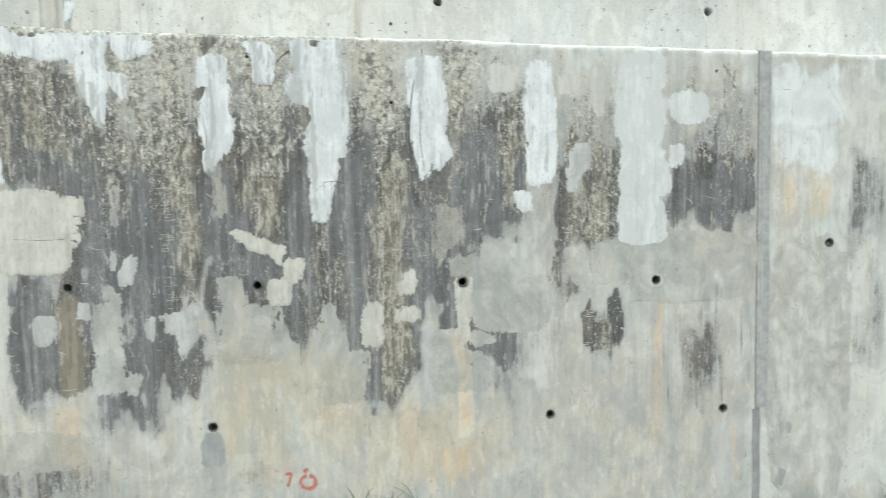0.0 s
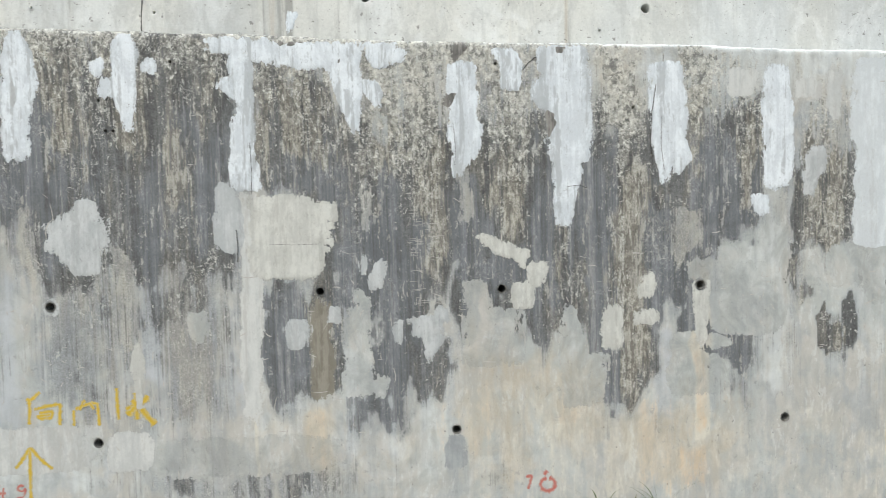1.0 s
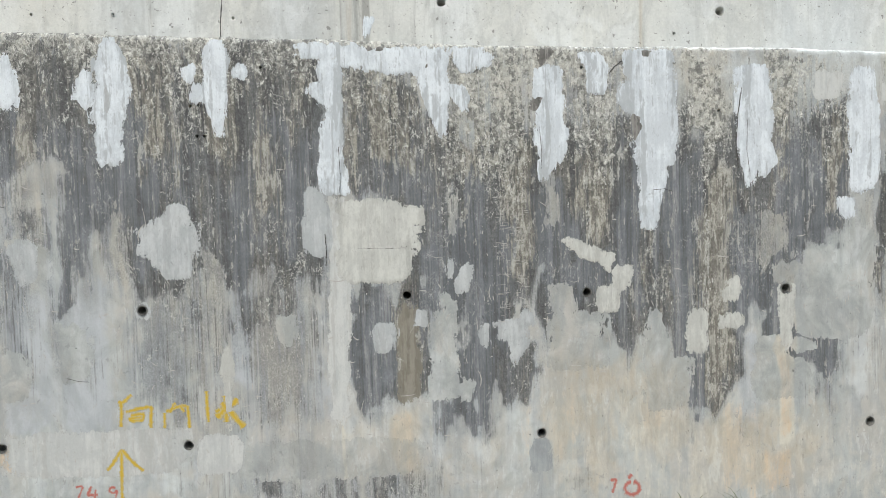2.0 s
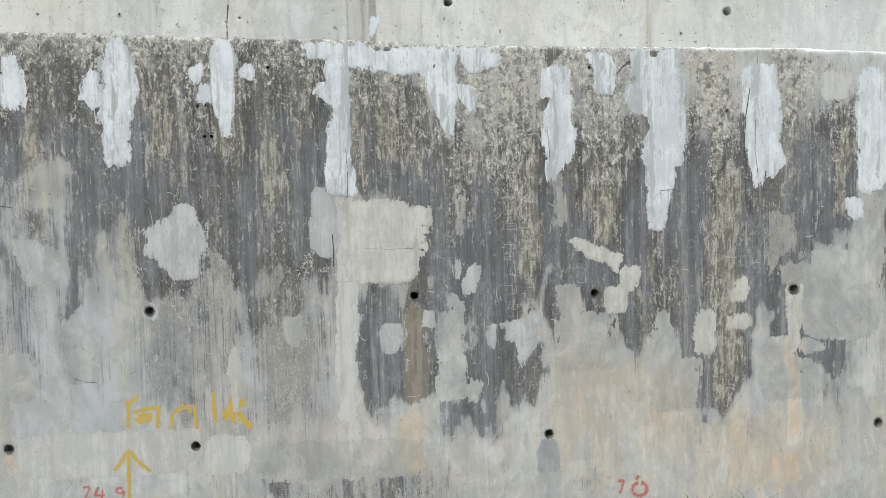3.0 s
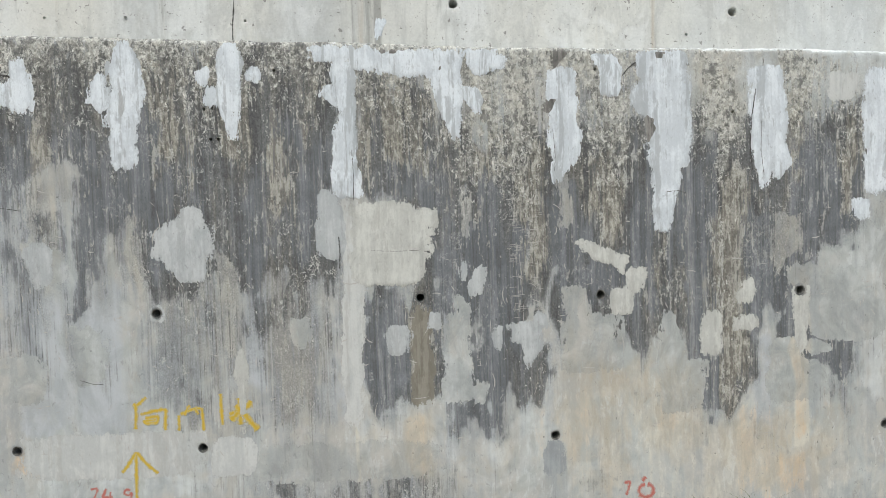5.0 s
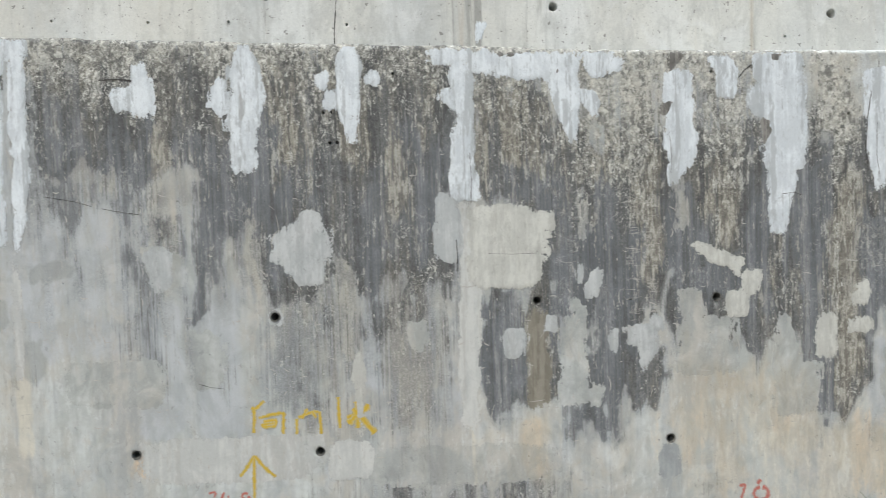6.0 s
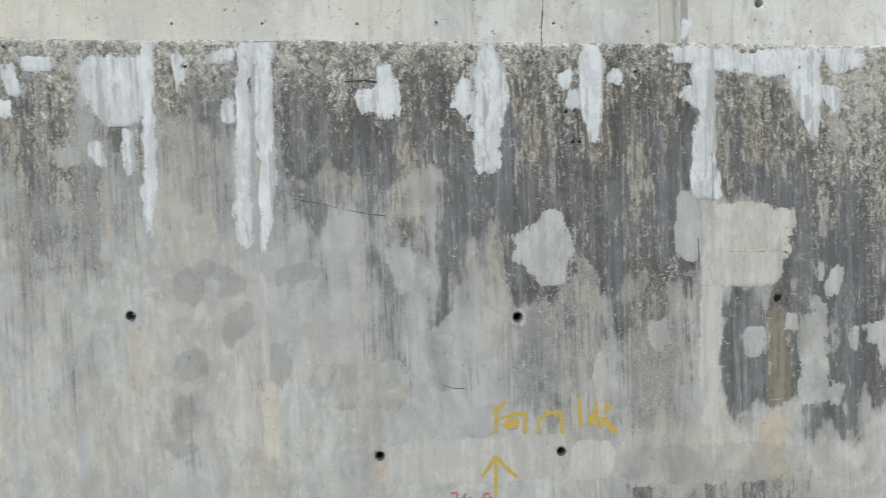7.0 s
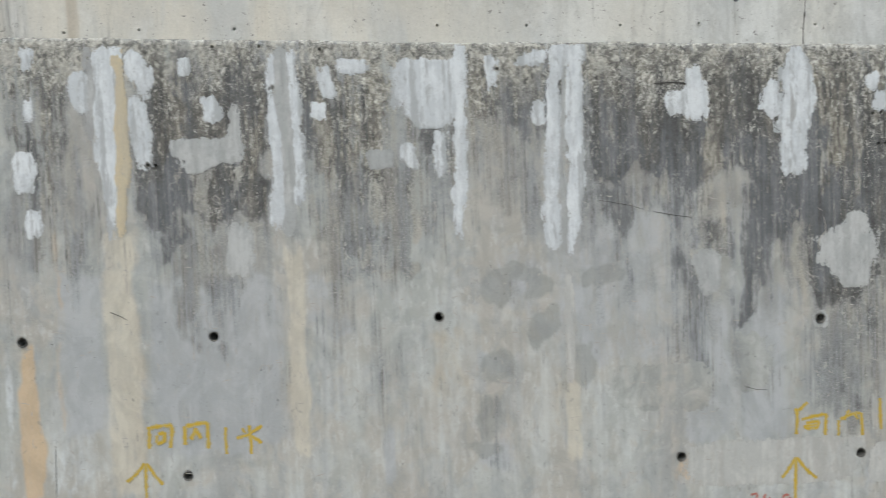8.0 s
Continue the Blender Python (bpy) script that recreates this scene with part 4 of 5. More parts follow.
JOINT = 3.553
holes = [(x, z, 0.024) for x, z in WEEP] + [(x, z, 0.0085) for x, z in NAILS]
wall_front = holed_sheet("wall_front", -7.5, JOINT, -0.70, 2.76, 0.0, [h for h in holes if h[0] < JOINT], STAINED, front_shape, front_layers)
tagged(wall_front, "old cast concrete retaining wall, black with run-down stains and patched", "wall", kind="structure")
wall_end = holed_sheet("wall_end", JOINT + 0.032, 7.5, -0.70, 2.76, 0.0, [h for h in holes if h[0] > JOINT], STAINED, front_shape, front_layers)
tagged(wall_end, "paler length of concrete retaining wall past the joint", "wall", kind="structure")


def slab(x0, x1, y0, y1, z0, z1):
    bm = bmesh.new()
    bmesh.ops.create_cube(bm, size=1)
    for v in bm.verts:
        v.co = ((x0 + x1) / 2 + v.co.x * (x1 - x0), (y0 + y1) / 2 + v.co.y * (y1 - y0), (z0 + z1) / 2 + v.co.z * (z1 - z0))
    return bm


def strip(x0, x1, z0, y, depth, wobble, seed, z1=None):
    """A filler strip in the joint, with a wavering face."""
    bm = bmesh.new()
    zs = np.linspace(z0, float(top_of_wall(np.array(x0))) - 0.004 if z1 is None else z1, 72)
    rows = []
    for z in zs:
        o = wobble * float(value_noise(np.array(z), np.array(0.0), 0.11, 1, seed))
        rows.append([bm.verts.new(c) for c in ((x0 + o, y + depth, z), (x0 + o, y, z), ((x0 + x1) / 2 + o, y - 0.002, z), (x1 + o, y, z), (x1 + o, y + depth, z))])
    for a, b in zip(rows, rows[1:]):
        for k in range(4):
            bm.faces.new((a[k], a[k + 1], b[k + 1], b[k]))
    return bm


part("joint_backing", strip(JOINT - 0.001, JOINT + 0.033, -0.6, 0.006, 0.05, 0.0, 1), GAP, wall_end, "dark bitumen board in the joint")
part("joint_cap", slab(JOINT - 0.004, JOINT + 0.036, 0.014, 0.60, 2.05, 2.258), SMEAR, wall_end, "grey filler closing the joint's top")
part("joint_filler", strip(JOINT + 0.010, JOINT + 0.036, 0.34, 0.002, 0.05, 0.0015, 2), SMEAR, wall_end, "mottled grey filler pressed into the joint")
part("joint_tar", strip(JOINT - 0.012, JOINT + 0.032, -0.6, -0.0012, 0.004, 0.003, 4, 0.335), TAR, wall_end, "dark grey tar over the joint's foot")
part("joint_smear", strip(JOINT + 0.034, JOINT + 0.074, 0.34, -0.0004, 0.004, 0.004, 3), SMEAR, wall_end, "thin grey smear of filler beside the joint")
for ob in wall_end.children:
    ob.data.shade_flat()


def weep_pipe(x, z, parent, proud):
    """A short length of pipe lining a weep hole."""
    bm = bmesh.new()
    rings, n = [], 28
    for r, y in ((0.0225, 0.12), (0.0240, 0.0), (0.0240, -proud), (0.0212, -proud), (0.0205, 0.0), (0.0205, 0.22)):
        rings.append([bm.verts.new((x + r * math.cos(a), y, z + r * math.sin(a))) for a in (2 * math.pi * k / n for k in range(n))])
    for a, b in zip(rings, rings[1:]):
        for k in range(n):
            bm.faces.new((a[k], a[(k + 1) % n], b[(k + 1) % n], b[k]))
    bmesh.ops.recalc_face_normals(bm, faces=bm.faces)
    part("weep_pipe", bm, PIPE, parent, "cut grey plastic drain pipe in the wall")


for k, (x, z) in enumerate(WEEP):
    weep_pipe(x, z, wall_end if x > JOINT else wall_front, 0.004 if k % 3 else 0.002)


# ---- mortar patches ----
CELL = 0.007
THICK = {"white": 0.0026, "grey": 0.0020, "cream": 0.0022, "skim": 0.0007, "chalk": 0.0014, "pale": 0.0010, "slate": 0.0010, "rust": 0.0034, "dab": 0.0036, "hollow": 0.0038, "run": 0.0008}
SOFT = {"white": 0.005, "grey": 0.005, "cream": 0.004, "skim": 0.009, "chalk": 0.006, "pale": 0.007, "slate": 0.003, "rust": 0.005, "dab": 0.004, "hollow": 0.006, "run": 0.006}
LOOK = {"white": "white trowelled cement repair run down the wall", "grey": "dull grey dab of repair mortar", "cream": "cream-coloured smooth mortar patch",
        "skim": "thin pale grey skim coat", "pale": "pale trowelled mortar band", "chalk": "chalky white smoothed mortar band", "slate": "dark slate-grey mortar patch",
        "rust": "yellow lime run over white mortar", "dab": "thin grey mortar streak on white mortar", "run": "olive-brown run of dirt below a drain hole", "hollow": "rough dark spot where mortar broke away"}
CUTS = [(x, z, 0.0262) for x, z in WEEP] + [(x, z, 0.010) for x, z in NAILS]
made = [0]


def patch(kind, *pads, depth=0.0):
    """One trowelled repair made of overlapping pads (x, z, half width, half height), with a ragged outline and a feathered rim."""
    made[0] += 1
    seed = made[0]
    pads = [(*p, p[2], 0.0) if len(p) == 4 else p for p in pads]
    pad = np.array(pads)
    m = 0.05
    reach = np.maximum(pad[:, 2], pad[:, 4]) + np.abs(pad[:, 5])
    x0, x1 = (pad[:, 0] - reach).min() - m, (pad[:, 0] + reach).max() + m
    z0, z1 = (pad[:, 1] - pad[:, 3]).min() - m, (pad[:, 1] + pad[:, 3]).max() + m
    gx, gz = np.meshgrid(np.arange(x0, x1, CELL), np.arange(z0, z1, CELL))
    wx = gx + 0.007 * value_noise(gx, gz, 0.05, 0.05, seed) + 0.004 * value_noise(gx, gz, 0.02, 0.025, seed + 6)
    wz = gz + 0.007 * value_noise(gx, gz, 0.05, 0.05, seed + 9)
    field = np.full(gx.shape, -1.0)
    for px, pz, w, h, foot, shift in pads:
        down = np.clip((pz - wz) / (2 * h) + 0.5, 0, 1)
        half = np.maximum(w + (foot - w) * down, 0.004)
        q = (np.abs((wx - px - shift * (2 * down - 1)) / half) ** 4 + np.abs((wz - pz) / h) ** 4) ** (1 / 4)
        pad_field = (1 - q) * np.minimum(half, h)
        blend = np.clip(0.5 + 0.5 * (pad_field - field) / 0.02, 0, 1)
        field = field * (1 - blend) + pad_field * blend + 0.02 * blend * (1 - blend)
    field += 0.009
    amp = SOFT[kind]
    field += amp * value_noise(gx, gz, 0.035, 0.09, seed + 1) + 0.6 * amp * value_noise(gx, gz, 0.014, 0.06, seed + 2) + 0.5 * amp * value_noise(gx, gz, 0.012, 0.014, seed + 3)
    if depth == 0:
        field = np.minimum(field, top_of_wall(gx) - 0.012 - gz)
        for hx, hz, r in CUTS:
            if x0 < hx < x1 and z0 < hz < z1:
                field = np.minimum(field, np.hypot(gx - hx, gz - hz) - r)
    t = np.clip(field / 0.022, 0, 1)
    base = 0.0003 + 0.00008 * (seed % 5)
    under = depth + (0.0 if depth else 1.0) * face_relief(gx, gz)
    thick = base + THICK[kind] * ((0.15 if kind in ("white", "cream", "grey", "rust") else 0.0) + 0.85 * t * t * (3 - 2 * t))
    thick = thick + THICK[kind] * 0.14 * value_noise(gx, gz, 0.03, 0.3, seed + 4) * t
    points, inside, faces, known = [], [], [], {}

    def corner(j, i):
        if (j, i) not in known:
            known[j, i] = len(points)
            points.append((gx[j, i], under[j, i] - thick[j, i], gz[j, i]))
            inside.append(max(field[j, i], 0.0))
        return known[j, i]

    def cut(a, b):
        key = (a, b) if a < b else (b, a)
        if key not in known:
            (ja, ia), (jb, ib) = key
            f = field[key[0]] / (field[key[0]] - field[key[1]])
            known[key] = len(points)
            points.append((gx[ja, ia] + f * (gx[jb, ib] - gx[ja, ia]), under[ja, ia] - base, gz[ja, ia] + f * (gz[jb, ib] - gz[ja, ia])))
            inside.append(0.0)
        return known[key]

    filled = field > 0
    some = filled[:-1, :-1] | filled[1:, :-1] | filled[:-1, 1:] | filled[1:, 1:]
    for j, i in zip(*np.nonzero(some)):
        around = ((j, i), (j, i + 1), (j + 1, i + 1), (j + 1, i))
        face = []
        for a, b in zip(around, around[1:] + around[:1]):
            if filled[a]:
                face.append(corner(*a))
            if filled[a] != filled[b]:
                face.append(cut(a, b))
        if len(face) > 2:
            faces.append(face)
    if not faces:
        return
    xs, zs = np.array([q[0] for q in points]), np.array([q[2] for q in points])
    ob = from_arrays("cement_patch", points, faces, MORTAR[kind], [("inside", inside)] + ([(key, stain_map(key, xs, zs)) for key in ("tan", "lime", "rust", "cream")] + [("dull", np.full_like(xs, 0.55)), ("cold", np.full_like(xs, 0.25))] if kind == "skim" else []))
    ob.parent = wall_back if depth else wall_end if pad[:, 0].mean() > JOINT else wall_front
    tagged(ob, LOOK[kind])


patch("skim", (2.119, 1.212, 0.058, 0.087), (1.978, 1.150, 0.080, 0.057), (2.217, 0.994, 0.211, 0.189), (2.383, 1.256, 0.069, 0.137))
patch("skim", (3.019, 1.300, 0.054, 0.079), (2.765, 1.153, 0.107, 0.107), (3.194, 1.119, 0.351, 0.183), (2.578, 1.127, 0.034, 0.073))
patch("skim", (3.862, 0.531, 0.236, 0.722))
patch("skim", (0.196, 1.065, 0.024, 0.036, 0.061, 0.007), (0.185, 0.951, 0.062, 0.079, 0.064, -0.004), (0.185, 0.763, 0.064, 0.123, 0.070, 0.006), (0.190, 0.632, 0.080, 0.066, 0.090, -0.005), (0.290, 0.610, 0.036, 0.045))
patch("skim", (0.790, 1.049, 0.058, 0.082, 0.076, 0.004), (0.868, 0.916, 0.146, 0.066, 0.160, 0.003), (0.869, 0.779, 0.159, 0.087))
patch("skim", (1.268, 0.935, 0.029, 0.043, 0.047, 0.001), (1.278, 0.863, 0.054, 0.044, 0.065, 0.002), (1.284, 0.772, 0.069, 0.061), (1.341, 0.690, 0.122, 0.041), (1.341, 0.569, 0.128, 0.104, 0.119, -0.005))
patch("skim", (1.883, 0.755, 0.083, 0.067), (1.947, 0.600, 0.161, 0.110), (2.050, 0.777, 0.053, 0.030, 0.068, 0.015))
patch("skim", (-1.661, 0.970, 0.055, 0.035, 0.080, 0.013), (-1.643, 0.885, 0.082, 0.064, 0.083, 0.001), (-1.653, 0.777, 0.078, 0.058, 0.055, -0.008))
patch("skim", (-1.970, 0.840, 0.054, 0.035, 0.082, 0.012), (-1.959, 0.738, 0.085, 0.081, 0.057, -0.004))
patch("skim", (-2.105, 0.768, 0.226, 0.105), (-1.986, 0.735, 0.111, 0.100))
patch("skim", (-0.401, 0.275, 0.468, 0.098))
patch("pale", (-1.564, 0.416, 0.427, 0.047), (-1.560, 0.330, 0.433, 0.090))
patch("pale", (-0.963, 0.326, 0.116, 0.099))
patch("skim", (-0.601, 0.984, 0.045, 0.029, 0.055, 0.001), (-0.602, 0.913, 0.055, 0.056, 0.021, -0.002))
patch("skim", (-1.878, 1.397, 0.043, 0.034, 0.099, 0.029), (-1.834, 1.299, 0.105, 0.077, 0.081, 0.008))
patch("grey", (-1.124, 1.552, 0.036, 0.038, 0.066, 0.003), (-1.151, 1.486, 0.089, 0.036, 0.128, -0.017), (-1.166, 1.404, 0.136, 0.066, 0.135, 0.000), (-1.149, 1.289, 0.135, 0.068, 0.062, 0.016))
patch("grey", (-1.900, 1.389, 0.038, 0.027, 0.044, 0.002), (-1.887, 1.303, 0.047, 0.073, 0.027, 0.008))
patch("grey", (-0.118, 0.934, 0.043, 0.024, 0.061, 0.002), (-0.115, 0.867, 0.061, 0.050, 0.044, 0.001))
patch("grey", (0.064, 0.980, 0.030, 0.038))
patch("grey", (0.228, 1.228, 0.019, 0.038))
patch("grey", (0.300, 1.199, 0.026, 0.044, 0.040, -0.008), (0.282, 1.137, 0.034, 0.033))
patch("grey", (0.393, 0.883, 0.026, 0.045))
patch("grey", (0.535, 0.903, 0.088, 0.049, 0.072, -0.002), (0.561, 0.811, 0.065, 0.062, 0.022, -0.009))
patch("grey", (0.606, 0.968, 0.026, 0.039, 0.048, 0.006))
patch("cream", (1.108, 1.155, 0.047, 0.062))
patch("cream", (1.032, 1.047, 0.054, 0.063))
patch("grey", (-4.284, 2.006, 0.167, 0.057, 0.144, 0.009), (-4.336, 1.927, 0.111, 0.034, 0.021, -0.027), (-4.152, 2.104, 0.025, 0.085))
patch("grey", (-4.155, 1.520, 0.064, 0.126))
patch("grey", (-3.915, 2.377, 0.041, 0.108), (-3.908, 2.157, 0.046, 0.128, 0.035, 0.006), (-3.907, 1.832, 0.040, 0.210, 0.036, -0.006))
patch("grey", (-2.561, 2.211, 0.010, 0.231), (-2.578, 1.738, 0.013, 0.258))
patch("grey", (-3.460, 1.934, 0.061, 0.045))
patch("chalk", (3.178, 1.962, 0.093, 0.080), (3.178, 1.962, 0.113, 0.054))
patch("pale", (2.543, 2.080, 0.073, 0.050))
patch("pale", (2.686, 2.045, 0.037, 0.123))
patch("pale", (2.191, 2.117, 0.075, 0.069))
patch("grey", (-1.864, 1.327, 0.059, 0.095))
patch("grey", (-0.446, 1.580, 0.042, 0.062, 0.069, 0.007), (-0.440, 1.423, 0.072, 0.109, 0.072, -0.004))
patch("cream", (-0.177, 1.551, 0.137, 0.031, 0.186, 0.024), (-0.146, 1.449, 0.191, 0.104, 0.198, -0.004), (-0.163, 1.262, 0.198, 0.097, 0.163, -0.007))
patch("cream", (0.052, 1.498, 0.042, 0.046))
patch("cream", (1.493, 0.868, 0.054, 0.105))
patch("cream", (1.684, 1.080, 0.039, 0.061, 0.048, -0.005))
patch("cream", (1.669, 0.917, 0.058, 0.036))
patch("cream", (0.868, 1.336, 0.039, 0.025, 0.057, 0.030), (0.941, 1.284, 0.064, 0.038, 0.064, 0.036), (1.015, 1.242, 0.060, 0.043, 0.022, 0.012))
patch("cream", (1.967, 0.986, 0.036, 0.037), (1.967, 0.873, 0.042, 0.099, 0.025, -0.000))
patch("cream", (1.969, 1.054, 0.043, 0.041))
patch("grey", (-1.312, 1.060, 0.038, 0.040))
patch("cream", (-0.905, 0.789, 0.017, 0.053, 0.024, 0.001), (-0.910, 0.615, 0.020, 0.135))
patch("pale", (-2.565, 1.250, 0.012, 0.125, 0.015, -0.004), (-2.564, 0.992, 0.016, 0.147, 0.019, 0.001))
patch("slate", (0.668, 0.299, 0.041, 0.033, 0.052, -0.001), (0.668, 0.221, 0.053, 0.059))
patch("slate", (3.701, 0.228, 0.025, 0.050))
patch("slate", (3.749, 0.226, 0.024, 0.050))
patch("slate", (3.708, -0.045, 0.033, 0.062))
patch("cream", (0.044, 1.431, 0.024, 0.014))
patch("cream", (0.042, 1.391, 0.024, 0.014))
patch("cream", (0.040, 1.352, 0.022, 0.013))
patch("cream", (0.037, 1.313, 0.021, 0.013))
patch("pale", (-0.342, 1.362, 0.038, 0.204), (-0.337, 1.043, 0.053, 0.160, 0.051, -0.004), (-0.348, 0.691, 0.050, 0.213, 0.034, -0.007))
patch("white", (-1.421, 2.346, 0.032, 0.059, 0.076, -0.003), (-1.411, 2.235, 0.076, 0.071, 0.087, 0.013), (-1.414, 2.103, 0.090, 0.081, 0.084, -0.015), (-1.437, 2.015, 0.091, 0.040, 0.065, 0.003), (-1.429, 1.896, 0.065, 0.108, 0.062, 0.004))
patch("white", (-1.538, 2.212, 0.027, 0.033, 0.051, -0.007), (-1.540, 2.147, 0.056, 0.041, 0.052, 0.000), (-1.527, 2.095, 0.052, 0.030, 0.031, 0.012))
patch("white", (-0.910, 2.340, 0.038, 0.048, 0.060, -0.002), (-0.910, 2.224, 0.063, 0.083, 0.057, -0.001), (-0.910, 2.092, 0.060, 0.062, 0.044, 0.003), (-0.902, 1.986, 0.042, 0.058, 0.018, 0.006))
patch("white", (-1.036, 2.224, 0.031, 0.038))
patch("white", (-0.787, 2.228, 0.027, 0.030))
patch("white", (-0.996, 2.153, 0.016, 0.022, 0.027, 0.000), (-0.997, 2.111, 0.026, 0.031))
patch("white", (-1.918, 2.256, 0.032, 0.057, 0.045, 0.004), (-1.926, 2.143, 0.045, 0.071, 0.029, -0.012))
patch("white", (-0.336, 2.326, 0.019, 0.030, 0.045, -0.003), (-0.352, 2.216, 0.058, 0.086, 0.058, 0.000), (-0.342, 2.082, 0.058, 0.063, 0.039, 0.011), (-0.338, 1.978, 0.039, 0.055, 0.050, -0.008), (-0.356, 1.853, 0.058, 0.111, 0.063, -0.003), (-0.348, 1.686, 0.066, 0.069, 0.067, 0.008))
patch("white", (-0.427, 2.141, 0.027, 0.024, 0.039, -0.001), (-0.410, 2.101, 0.039, 0.031, 0.018, 0.012))
patch("white", (-0.414, 2.325, 0.092, 0.034), (-0.249, 2.298, 0.071, 0.052), (-0.040, 2.296, 0.170, 0.036), (-0.121, 2.258, 0.076, 0.041), (0.029, 2.251, 0.100, 0.046), (0.159, 2.222, 0.084, 0.100, 0.076, 0.004), (0.171, 2.079, 0.083, 0.071, 0.051, 0.014), (0.196, 1.962, 0.051, 0.061, 0.023, 0.010))
patch("white", (0.330, 2.310, 0.077, 0.024, 0.082, 0.007), (0.339, 2.253, 0.086, 0.044, 0.046, -0.002), (0.412, 2.266, 0.034, 0.029))
patch("white", (0.289, 2.112, 0.034, 0.035, 0.038, 0.010), (0.304, 2.057, 0.043, 0.034, 0.017, 0.006))
patch("white", (0.738, 2.167, 0.070, 0.069, 0.073, -0.003), (0.742, 2.056, 0.077, 0.056, 0.082, 0.006), (0.750, 1.893, 0.083, 0.120, 0.078, 0.004), (0.733, 1.738, 0.078, 0.054, 0.020, -0.021))
patch("white", (0.978, 2.244, 0.067, 0.052, 0.059, 0.018), (0.994, 2.159, 0.051, 0.060))
patch("white", (1.256, 2.240, 0.122, 0.080, 0.137, 0.003), (1.255, 2.096, 0.143, 0.069, 0.138, 0.002), (1.162, 2.021, 0.046, 0.026, 0.023, -0.003), (1.291, 1.978, 0.116, 0.075, 0.102, 0.010), (1.288, 1.868, 0.110, 0.050, 0.116, -0.005), (1.280, 1.772, 0.118, 0.068, 0.089, -0.001), (1.265, 1.639, 0.082, 0.079, 0.058, -0.007), (1.252, 1.490, 0.058, 0.091, 0.039, -0.006))
patch("white", (1.798, 2.173, 0.087, 0.052, 0.094, -0.001), (1.799, 2.043, 0.094, 0.093, 0.099, 0.002), (1.772, 1.874, 0.064, 0.096, 0.056, 0.003), (1.777, 1.719, 0.053, 0.080, 0.028, 0.005), (1.858, 1.907, 0.047, 0.075, 0.036, -0.003), (1.863, 1.785, 0.035, 0.068, 0.050, 0.007), (1.857, 1.700, 0.047, 0.037, 0.020, -0.009))
patch("white", (2.377, 2.129, 0.060, 0.074, 0.070, -0.001), (2.382, 1.918, 0.077, 0.151, 0.087, 0.004), (2.383, 1.678, 0.085, 0.109, 0.065, -0.005))
patch("grey", (2.595, 1.752, 0.036, 0.032, 0.058, -0.001), (2.581, 1.672, 0.061, 0.054, 0.051, -0.010), (2.559, 1.585, 0.044, 0.054, 0.021, -0.004))
patch("white", (2.290, 1.484, 0.050, 0.048, 0.036, 0.004))
patch("chalk", (2.927, 2.144, 0.134, 0.093, 0.135, -0.000), (2.913, 1.913, 0.139, 0.152, 0.128, -0.003), (2.931, 1.639, 0.118, 0.142, 0.151, 0.011), (2.925, 1.380, 0.121, 0.136, 0.140, 0.014))
patch("chalk", (3.107, 1.712, 0.042, 0.056))
patch("white", (-1.996, 2.157, 0.060, 0.056), (-1.906, 2.153, 0.047, 0.088))
patch("white", (-3.213, 2.337, 0.170, 0.069), (-3.208, 2.234, 0.171, 0.064, 0.153, 0.005), (-3.200, 2.144, 0.153, 0.046, 0.079, 0.001), (-3.200, 2.102, 0.079, 0.031))
patch("white", (-3.061, 2.346, 0.030, 0.104, 0.025, -0.006), (-3.066, 2.131, 0.027, 0.131, 0.026, -0.003), (-3.070, 1.927, 0.021, 0.091, 0.028, -0.006), (-3.077, 1.801, 0.027, 0.061, 0.019, -0.004), (-3.087, 1.669, 0.026, 0.091, 0.016, -0.005))
patch("white", (-3.163, 1.991, 0.032, 0.057, 0.015, -0.002), (-3.170, 1.903, 0.020, 0.044))
patch("white", (-3.325, 1.965, 0.034, 0.035), (-3.304, 1.911, 0.026, 0.026, 0.026, 0.012))
patch("white", (-2.900, 2.338, 0.039, 0.067, 0.019, 0.000))
patch("white", (-2.684, 2.132, 0.032, 0.050))
patch("white", (-3.747, 2.173, 0.036, 0.039))
patch("white", (-3.718, 2.337, 0.029, 0.046), (-3.690, 2.275, 0.026, 0.034))
patch("white", (-3.574, 2.384, 0.064, 0.030))
patch("white", (-2.596, 2.345, 0.026, 0.090, 0.031, -0.007), (-2.613, 2.088, 0.031, 0.186, 0.032, -0.011), (-2.629, 1.816, 0.031, 0.106, 0.038, -0.006), (-2.631, 1.607, 0.045, 0.123, 0.047, 0.003))
patch("white", (-2.506, 2.322, 0.027, 0.070, 0.042, 0.004), (-2.509, 2.194, 0.045, 0.077, 0.035, -0.005), (-2.509, 1.989, 0.039, 0.146, 0.045, 0.000), (-2.516, 1.743, 0.045, 0.120, 0.036, -0.008), (-2.531, 1.556, 0.036, 0.087, 0.020, -0.009))
patch("white", (-2.690, 2.392, 0.060, 0.034, 0.073, -0.015))
patch("white", (-2.540, 2.404, 0.085, 0.052))
patch("white", (-3.966, 2.382, 0.025, 0.083, 0.023, -0.011), (-3.962, 2.134, 0.025, 0.077, 0.021, 0.010), (-3.956, 1.986, 0.026, 0.091, 0.024, -0.002), (-3.961, 1.766, 0.030, 0.147, 0.035, -0.004))
patch("white", (-3.865, 2.377, 0.021, 0.081, 0.022, 0.002), (-3.856, 2.171, 0.025, 0.144, 0.022, 0.003), (-3.853, 1.928, 0.024, 0.118, 0.028, 0.000), (-3.858, 1.780, 0.021, 0.048))
